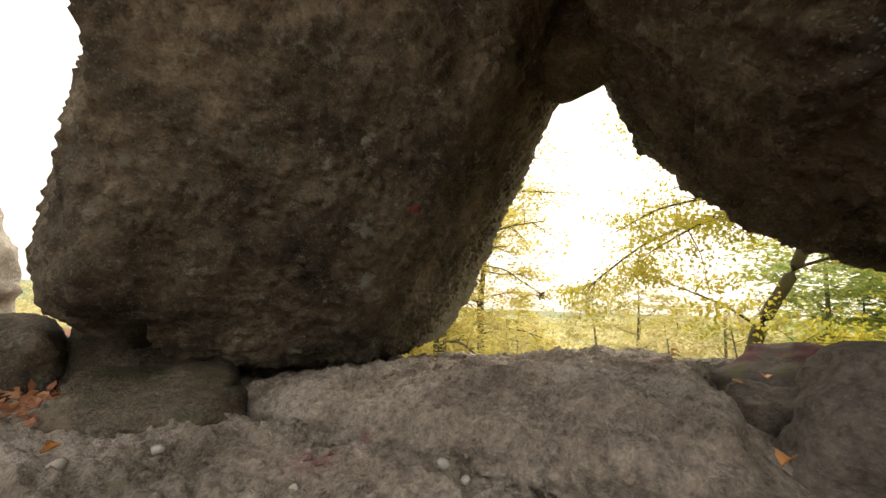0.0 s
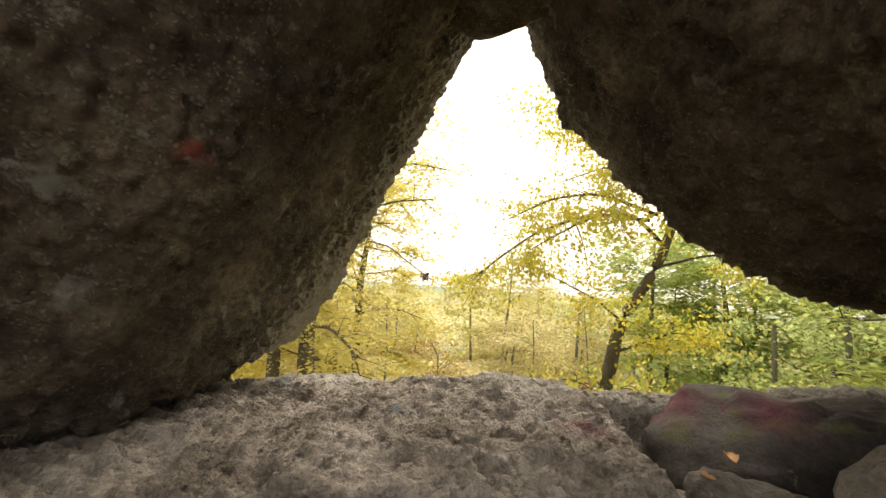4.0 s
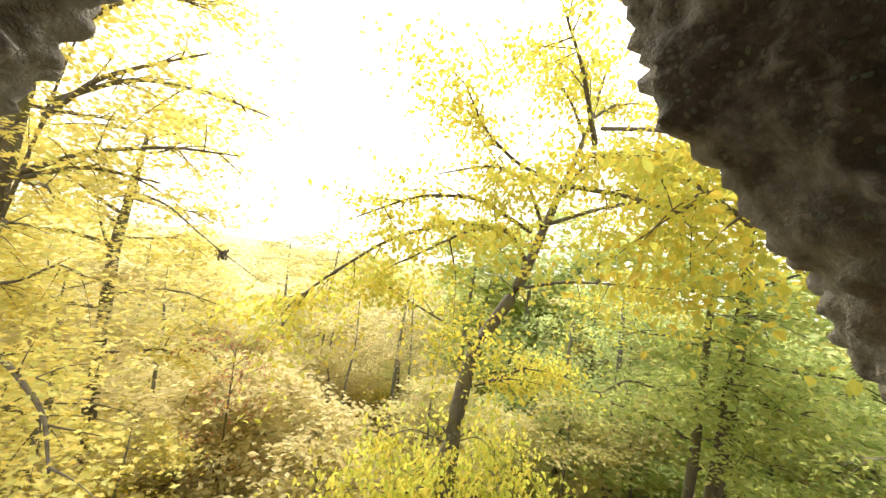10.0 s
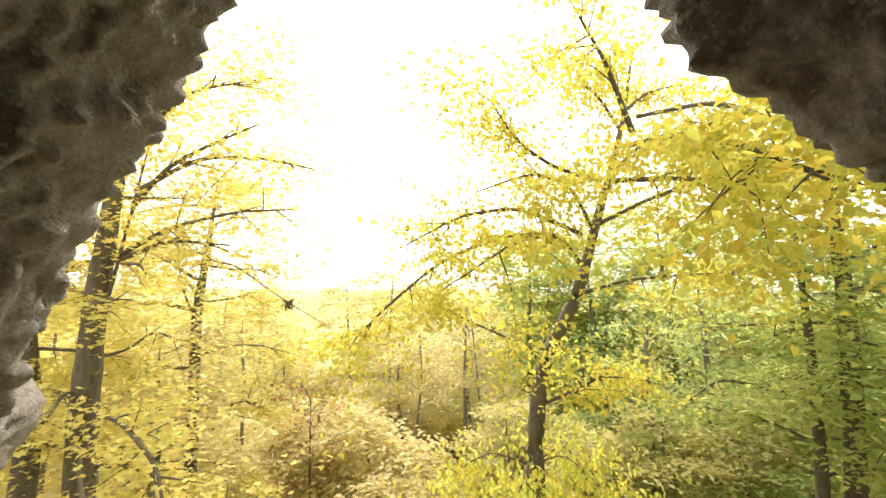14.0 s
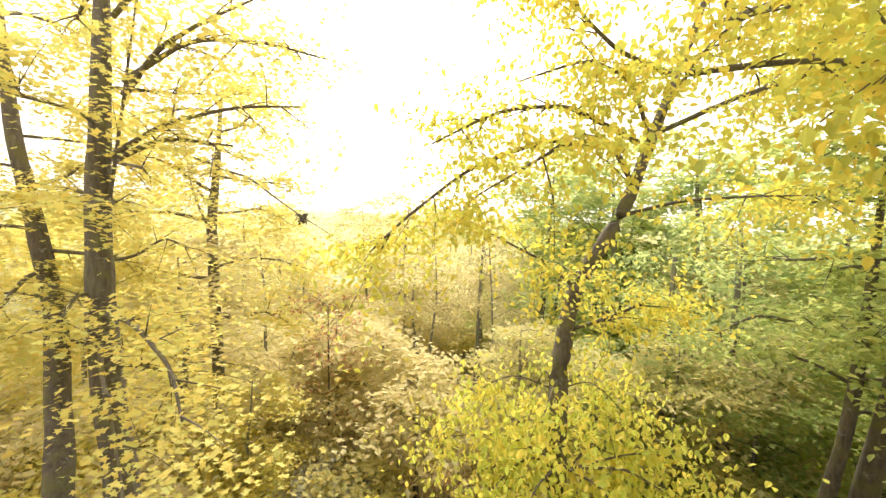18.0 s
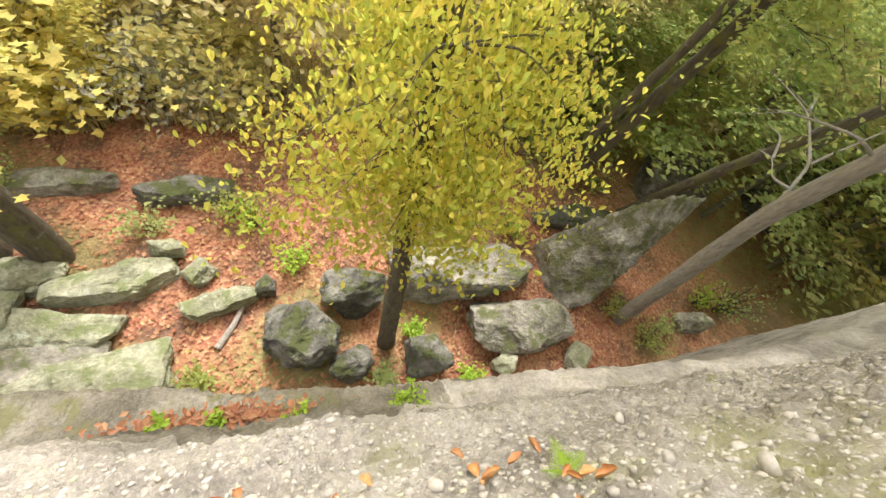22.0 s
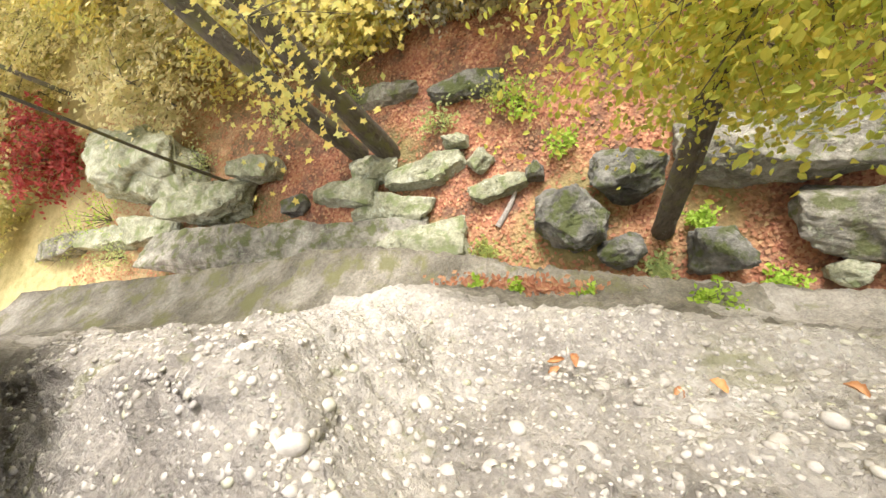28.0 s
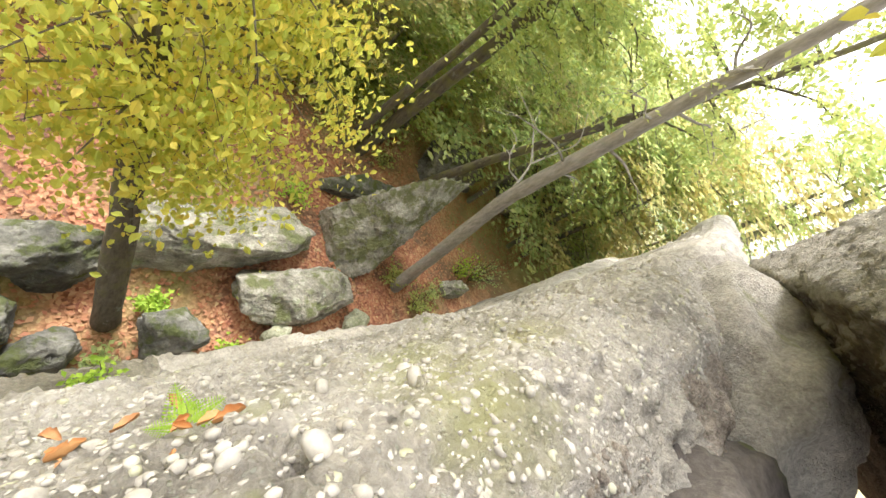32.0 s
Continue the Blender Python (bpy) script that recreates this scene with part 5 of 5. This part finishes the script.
def dry_leaf_mesh(seed, mat):
    """A curled, lobed dead leaf with some thickness of form, about 1 long."""
    r = np.random.default_rng(seed)
    nu, nv = 9, 7
    u, v_ = np.meshgrid(np.linspace(0, 1, nu), np.linspace(-1, 1, nv), indexing="ij")
    width = 0.36 * np.sin(np.pi * np.clip(u * 0.96 + 0.03, 0, 1)) ** 0.8 * (1 + 0.16 * np.sin(u * 19 + seed))
    curl = r.uniform(0.6, 1.6)
    x_, y_ = u, v_ * width * np.cos(curl * np.abs(v_) * 0.7)
    z_ = width * np.abs(v_) * np.sin(curl * np.abs(v_) * 0.9) + 0.22 * r.uniform(-1, 1) * np.sin(u * 3) + 0.05 * np.sin(5 * u + 4 * v_) + 0.04
    pts = np.stack([x_, y_, z_], -1).reshape(-1, 3)
    i = np.arange(nu * nv).reshape(nu, nv)
    q = np.stack([i[:-1, :-1], i[:-1, 1:], i[1:, 1:], i[1:, :-1]], -1).reshape(-1, 4)
    return mesh_np("dry_leaf", pts, q, [mat])


def plain_leaf_material(name, a, b):
    m, n, links, bsdf, out = node_material(name)
    pos = world_vector(n)
    rnd = n.new("ShaderNodeObjectInfo").outputs["Random"]
    col = mix_node(n, links, 0.6, ramp_node(n, links, rnd, [(0.0, a), (1.0, b)]), ramp_node(n, links, noise_node(n, links, pos, 30, 4), [(0.35, a), (0.7, b)]))
    links.new(col, bsdf.inputs["Base Color"])
    bsdf.inputs["Roughness"].default_value = 0.65
    return m


DRY = plain_leaf_material("dry_leaf_brown", (0.32, 0.13, 0.05), (0.58, 0.32, 0.14))
DRY_ORANGE = plain_leaf_material("dry_leaf_orange", (0.48, 0.21, 0.07), (0.64, 0.36, 0.15))
DRY_MESHES = [dry_leaf_mesh(k, DRY) for k in range(5)]
ORANGE_MESHES = [dry_leaf_mesh(k + 9, DRY_ORANGE) for k in range(4)]
lrnd = random.Random(21)
LEDGE_LEAVES = [(0.96, 0.89, -1.11, 0), (0.94, 0.87, -1.0, 1), (0.95, 0.83, -0.89, 0), (0.98, 0.85, -0.79, 1), (1.03, 0.85, -0.82, 0), (1.21, 0.84, -0.88, 0), (1.11, 0.79, -0.6, 1), (1.16, 0.78, -0.57, 1), (1.14, 0.78, -0.53, 1),
                (1.09, 0.75, -0.52, 1), (1.18, 0.77, -0.52, 1), (0.54, 0.91, -1.05, 1), (-0.08, 1.01, -1.23, 1), (-0.03, 0.99, -1.23, 0), (0.04, 0.98, -1.28, 0), (0.41, 0.92, -1.14, 0)]
for x, y, z, k in LEDGE_LEAVES:
    data = (ORANGE_MESHES if k else DRY_MESHES)[lrnd.randrange(4)]
    put("dry_leaf", data, (x, y, z), ("bright orange dead leaf lying on the pebbly ledge" if k else "curled brown dead leaf lying on the pebbly ledge"), "leaf", "dead leaves on the ledge", size=lrnd.uniform(0.055, 0.085), lie=(-0.15, 0.75, 0.65))
for x, y, z in ((1.80, -2.62, -0.08), (1.80, -1.17, 0.03), (2.02, -1.02, 0.05), (-1.45, -3.82, -0.44), (-1.36, -3.86, -0.43), (1.44, 0.03, 0.11), (1.5, 0.1, 0.08), (-1.45, 0.45, -0.25)):
    put("dry_leaf", ORANGE_MESHES[lrnd.randrange(4)], (x, y, z), "single orange fallen leaf on the cave floor", "leaf", "leaves in the cave", (lrnd.uniform(-20, 20), lrnd.uniform(-20, 20), lrnd.uniform(0, 360)), lrnd.uniform(0.07, 0.1))

# the small fern
fern = thing("fern", (1.15, 0.8, -0.63), "small bright green fern growing from a crack in the ledge", "fern")


def frond_mesh(length, seed):
    r = np.random.default_rng(seed)
    pieces_ = [tube([(0, 0, 0), (0, length * 0.5, length * 0.12), (0, length, length * 0.05)], [0.003, 0.002, 0.001], 5, seed)]
    vs2, fs2 = [], []
    k = 0
    for side in (-1, 1):
        for j in range(11):
            u = 0.18 + 0.8 * j / 11
            ln2 = length * 0.4 * (1 - u) ** 0.8 + 0.004
            base = np.array([0, u * length, length * 0.12 * math.sin(u * 2.8)])
            tip = base + np.array([side * ln2, 0.35 * ln2, 0.05 * ln2])
            for q_ in range(4):
                a_, b_ = base + (tip - base) * q_ / 4, base + (tip - base) * (q_ + 1) / 4
                w_ = 0.15 * ln2 * (1.15 - q_ / 4)
                vs2 += [a_, a_ * 0.4 + b_ * 0.6 + np.array([0, w_, 0.002]), b_, a_ * 0.4 + b_ * 0.6 - np.array([0, w_, 0.002])]
                fs2.append([k, k + 1, k + 2, k + 3])
                k += 4
    pieces_.append((np.array(vs2), np.array(fs2)))
    v_, f_ = merge(pieces_)
    return mesh_np("frond", v_, f_, [FERN], smooth=False)


for k, (turn, tilt, ln3) in enumerate(((-75, -10, 0.125), (-5, -20, 0.13), (-40, -40, 0.09), (70, -20, 0.09), (150, -30, 0.07))):
    fr = part("frond", frond_mesh(ln3, k), fern)
    fr.rotation_euler = (radians(tilt), 0, radians(turn))

# white pebbles lying loose
for k, (x, y, z, sz) in enumerate(((0.76, 0.86, -0.92, 0.035), (0.79, 0.79, -0.59, 0.035), (0.71, 0.76, -0.6, 0.03), (0.76, 0.75, -0.56, 0.028), (1.11, 0.7, -0.26, 0.03), (1.26, 0.65, -0.19, 0.045), (0.66, 0.86, -0.94, 0.03), (0.54, 0.83, -0.75, 0.035), (1.84, 0.84, -1.07, 0.035),
                                    (1.76, 0.65, -0.37, 0.05), (1.86, 0.68, -0.52, 0.035), (1.49, 0.75, -0.5, 0.03), (0.39, 0.85, -0.9, 0.03), (0.86, 0.78, -0.53, 0.03), (-0.76, 0.87, -0.36, 0.05), (-0.61, 0.83, -0.72, 0.045))):
    put("white_pebble", PEBBLE_MESHES[k % 6][2], (x, y, z), "smooth whitish pebble set in the ledge", "pebble", "large pebbles of the ledge", (lrnd.uniform(0, 40), lrnd.uniform(0, 40), lrnd.uniform(0, 360)), sz)
for k, (x, y, z, sz) in enumerate(((0.44, -2.82, -0.36, 0.05), (-1.03, -2.98, -0.40, 0.03), (-1.2, -3.83, -0.46, 0.05), (-1.02, -3.47, -0.44, 0.045), (-0.63, -3.57, -0.47, 0.04), (-0.12, -3.27, -0.47, 0.03), (0.5, -2.95, -0.4, 0.025), (0.58, -2.86, -0.38, 0.03))):
    put("loose_stone", PEBBLE_MESHES[(k + 2) % 6][2], (x, y, z), "small loose grey stone on the cave floor", "stone", "loose stones in the cave", (lrnd.uniform(0, 40), lrnd.uniform(0, 40), lrnd.uniform(0, 360)), sz)

# leaves gathered in the crevice below the rim and plants there
nl = 700
cx_, cy_ = nrng.normal(-0.35, 0.42, nl), nrng.normal(0, 0.05, nl)
cp = np.stack([cx_, 1.56 - 0.16 * cx_ + cy_, -3.66 + nrng.normal(0, 0.03, nl)], 1)
v, f = leaf_cloud(cp, 0.075, nrng, 0.0, loose=0.22)
tagged(new("crevice_leaves", mesh_np("crevice_leaves", v, f, [RUST], smooth=False)), "brown leaves gathered in a rock crevice", "leaf litter", kind="stuff")


def tuft(name, label, at, mat, count, spread_, height, leaf, seed):
    """A low leafy plant: stems from one root with blades at their ends."""
    r = np.random.default_rng(seed)
    root = thing(name, at, label, "plant", "small plants")
    stems_, pts_ = [], []
    for _ in range(max(6, count // 14)):
        a_ = r.uniform(0, 2 * math.pi)
        e_ = np.array([math.cos(a_) * spread_ * r.uniform(0.2, 1), math.sin(a_) * spread_ * r.uniform(0.2, 1), height * r.uniform(0.5, 1.1)])
        stems_.append(tube([(0, 0, -0.03), e_ * 0.5 + np.array([0, 0, height * 0.1]), e_], [0.012 * height + 0.003, 0.006 * height + 0.002, 0.002], 4, seed))
        pts_.append(e_ * r.uniform(0.35, 1.0, (14, 1)) + r.normal(0, spread_ * 0.16, (14, 3)))
    v_, f_ = merge(stems_)
    tagged(part("stem", mesh_np("stem", v_, f_, [BARK]), root), kind="stuff")
    v_, f_ = leaf_cloud(np.concatenate(pts_), leaf, r, 0.2)
    tagged(part("foliage", mesh_np("foliage", v_, f_, [mat], smooth=False), root), kind="stuff")
    return root


PLANTS = [(-2.05, 3.3, 0.55, 0.6), (2.3, 2.5, 0.5, 0.5), (4.75, 1.95, 0.5, 0.4), (11.3, 1.7, 0.8, 0.8), (15.4, 2.1, 1.0, 2.0), (14.8, 2.6, 0.8, 1.4), (10.6, 2.9, 0.7, 0.8), (12.3, 1.9, 0.6, 0.6), (-0.6, 7.6, 0.9, 1.0), (-1.2, 8.2, 0.9, 0.9), (-3.2, 7.8, 0.8, 0.7),
          (0.4, 6.3, 0.6, 0.7), (-6.6, 9.6, 0.9, 0.8), (9.3, 4.2, 0.5, 0.5), (3.4, 3.6, 0.4, 0.5), (-9.6, 9.5, 1.0, 1.1), (-14.0, 8.5, 1.2, 1.2), (-20.0, 7.0, 1.6, 1.4), (-22.0, 6.0, 1.6, 1.2), (-18.5, 5.0, 1.2, 0.9), (7.8, 6.6, 0.7, 0.8), (13.0, 8.4, 1.0, 0.9)]
for k, (x, y, sp, h) in enumerate(PLANTS):
    tuft("ground_plant", "low green leafy plant among fallen leaves", (x, y, g(x, y)), (FRESH, GREEN, FERN)[k % 3], 260, sp, h, 0.13, 400 + k)
for k, (x, y, z, sp, h) in enumerate(((-0.5, 1.62, -3.66, 0.16, 0.14), (-0.95, 1.7, -3.66, 0.14, 0.12), (0.25, 1.5, -3.66, 0.12, 0.12), (1.3, 1.38, -3.62, 0.16, 0.2), (1.45, 1.38, -3.7, 0.25, 0.3))):
    tuft("ledge_plant", "small yellow-green plant on the rock shelf", (x, y, z), FERN, 90, sp, h, 0.06, 440 + k)

# the drooping twig with a clump of dead leaves
twig_root = thing("drooping_branch", (-7.6, 15.2, 3.2), "bare drooping branch with a dark clump of dead leaves", "branch")
off = np.array((-7.6, 15.2, 3.2))
v, q = tube(np.array([(-7.6, 15.2, 3.2), (-6.2, 14.6, 2.9), (-4.9, 14.0, 2.1), (-3.84, 13.57, 1.5), (-2.9, 13.3, 1.0), (-2.2, 13.2, 0.6)]) - off, [0.05, 0.04, 0.03, 0.02, 0.012, 0.005], 6, 5)
part("twig", mesh_np("twig", v, q, [BARK]), twig_root)
v, f = leaf_cloud(np.array((-3.84, 13.57, 1.48)) - off + nrng.normal(0, 0.1, (90, 3)), 0.14, nrng, 0.6)
tagged(part("dead_leaf_clump", mesh_np("dead_leaf_clump", v, f, [BARK], smooth=False), twig_root), kind="stuff")

# the crimson shrub and the fallen pole on the left, roots by the path
tr = [(-23.6, 10.2, -11.3), (-23.5, 10.3, -9.8), (-23.6, 10.2, -8.6)]
make_tree("crimson_shrub", "shrub with crimson autumn leaves", tr, [0.08, 0.06, 0.02], random_limbs(tr, 10, 2.0, 180, 0.1, 0.5), CRIMSON, 2500, 0.25, 181, limb_r=0.03, twigs=5, fork_len=0.8, spread=0.3, category="shrub")


def pole(name, label, pts_, radii_, mat, category="log", seed=0):
    base = np.array(pts_[0])
    v_, q_ = tube(np.array(pts_) - base, radii_, 8, seed)
    ob = tagged(new(name, mesh_np(name, v_, q_, [mat])), label, category)
    ob.location = pts_[0]
    return ob


pole("leaning_pole", "thin dark bare pole leaning from the rocks", [(-12.0, 7.3, -10.4), (-12.0, 7.1, -7.0), (-11.9, 7.0, -3.5), (-11.9, 6.9, 0.0)], [0.07, 0.06, 0.05, 0.03], BARK, "pole", 3)
pole("fallen_log", "half-buried grey branch on the leaf litter", [(-1.6, 4.1, g(-1.6, 4.1) + 0.02), (-1.2, 4.7, g(-1.2, 4.7) + 0.06), (-0.9, 5.4, g(-0.9, 5.4) + 0.08)], [0.1, 0.08, 0.04], BARK_PALE, "log", 4)
pole("fallen_log", "mossy fallen trunk in the shade", [(13.0, 9.5, g(13, 9.5) + 0.1), (16.0, 11.5, g(16, 11.5) + 0.5), (19.0, 13.5, g(19, 13.5) + 0.9)], [0.22, 0.2, 0.16], BARK, "log", 6)

# the bleached branch on the bare trunk
branch = thing("bleached_branch", (9.62, 3.1, -3.45), "bleached forked bare branch on the pale trunk", "branch")
off = np.array((9.62, 3.1, -3.45))
for k, pts_ in enumerate(([(9.62, 3.1, -3.45), (9.75, 3.35, -2.9), (9.9, 3.62, -2.45), (9.85, 4.1, -2.15), (9.78, 4.45, -1.92), (9.36, 5.38, -1.8)], [(9.75, 3.35, -2.9), (9.55, 3.7, -2.95), (9.5, 4.0, -2.7), (9.3, 4.3, -2.75)], [(9.9, 3.62, -2.45), (10.14, 3.6, -2.0), (10.28, 3.5, -1.3), (10.18, 4.03, -0.8)],
                           [(9.5, 4.0, -2.7), (9.6, 4.3, -2.4), (9.7, 4.7, -2.5)], [(9.78, 4.45, -1.92), (10.0, 4.7, -1.7), (10.2, 4.9, -1.9)])):
    v, q = tube(np.array(pts_) - off, np.linspace(0.05 if k == 0 else 0.03, 0.006, len(pts_)), 6, k)
    part("limb", mesh_np("limb", v, q, [BLEACHED]), branch)

# trees on the slope beside the cliff
for k, (x, y) in enumerate(((24, -1), (29, 3), (33, -2), (38, 4), (27, 7.5), (36, -7), (44, 0), (48, 7), (22, 4.5), (42, -10))):
    copy_thing(kinds[(3, 2, 5, 1)[k % 4]], pose(x, y, g(x, y) - 0.1, 0, 0, 40 * k))

# single things on the forest floor
tr = [(-3.3, 16.3, g(-3.3, 16.3)), (-3.4, 16.4, -7.0), (-3.5, 16.5, -4.6), (-3.6, 16.6, -2.4)]
make_tree("thin_shrub", "tall thin shrub with sparse reddish brown leaves", tr, [0.06, 0.05, 0.04, 0.015], random_limbs(tr, 16, 1.7, 190, 0.2, 0.9), RUST, 700, 0.15, 191, limb_r=0.02, twigs=5, fork_len=0.8, spread=0.25, category="shrub", sides=6)
for k, (x, y) in enumerate(((-1.9, 12.6), (-3.3, 12.2), (-0.6, 13.4), (-2.4, 13.8))):
    tr = [(x, y, g(x, y)), (x, y + 0.1, g(x, y) + 0.8), (x + 0.1, y, g(x, y) + 1.5)]
    make_tree("pale_shrub", "low shrub with pale silvery leaves above the litter", tr, [0.04, 0.03, 0.01], random_limbs(tr, 10, 1.5, 195 + k, 0.1, 0.4), SILVER, 1500, 0.17, 196 + k, limb_r=0.02, twigs=4, fork_len=0.7, spread=0.25, category="shrub", group="pale shrubs", sides=6, flat=0.25)
for k, (pts_, r) in enumerate((([(4.1, 22.0, -10.2), (4.1, 22.3, -6.0), (4.15, 22.9, -2.5), (4.3, 23.2, 1.0)], 0.16), ([(1.2, 22.4, -10.2), (1.2, 22.4, -6.0), (1.5, 22.6, -3.0), (1.3, 22.8, -0.5)], 0.1), ([(4.9, 21.5, -10.2), (4.9, 21.6, -5.5), (4.7, 21.8, -2.5), (4.4, 22.0, 0.5)], 0.09),
                                ([(12.0, 12.9, -9.9), (12.0, 13.0, -5.0), (12.05, 13.0, -1.7), (12.15, 13.3, 2.2)], 0.2), ([(10.5, 14.3, -9.9), (10.5, 14.4, -4.0), (10.6, 14.5, 0.6)], 0.14))):
    make_tree("slim_tree", "slim dark trunk with a few bare limbs in the wood", pts_, [r * (1 - 0.22 * j) for j in range(len(pts_))], random_limbs(pts_, 7, 2.0, 210 + k, 0.45, 0.5), TAN if k < 3 else GREEN, 1500, 0.2, 211 + k, bark=BARK_HAZY, limb_r=0.028, twigs=4, fork_len=1.0, spread=0.3, group="slim trees", sides=8)
for k, (x, y, h) in enumerate(((18.5, 6.4, 1.0), (21.0, 3.4, 1.0))):
    copy_thing(kinds[(3, 2)[k]], pose(x, y, g(x, y) - 0.1, 0, 0, 70 * k))

# low trees of the understorey in front of the wood
for k, (x, y, c, h) in enumerate(((9.6, 12.6, 2, 0.62), (6.6, 12.4, 2, 0.6), (12.6, 12.2, 3, 0.66), (4.6, 14.2, 2, 0.62), (0.6, 14.6, 4, 0.9), (8.2, 15.0, 3, 0.68), (15.2, 10.6, 5, 0.62), (-5.6, 13.4, 0, 0.5), (-1.2, 17.0, 4, 1.0), (6.0, 17.5, 1, 0.7), (-3.6, 20.0, 4, 1.0))):
    copy_thing(kinds[c], pose(x, y, g(x, y) - 0.1, 0, 0, 53 * k) @ Matrix.Scale(h, 4))

# tall green trees closing the wood behind the leaning tree
for k, (x, y, c, h) in enumerate(((9.5, 27.0, 5, 1.35), (13.0, 24.0, 3, 1.6), (17.5, 22.0, 5, 1.4), (21.5, 27.0, 3, 1.7), (15.5, 31.0, 5, 1.5), (25.0, 20.5, 5, 1.3), (27.5, 14.0, 3, 1.5), (22.0, 13.5, 5, 1.2))):
    copy_thing(kinds[c], pose(x, y, g(x, y) - 0.1, 0, 0, 61 * k) @ Matrix.Scale(h, 4))

# tall trees at the bank beside the cliff
for k, (x, y, c, h) in enumerate(((22.0, 2.6, 3, 1.1), (24.5, -0.6, 1, 1.2), (25.0, 4.2, 2, 1.1))):
    copy_thing(kinds[c], pose(x, y, g(x, y) - 0.1, 0, 0, 97 * k) @ Matrix.Scale(h, 4))
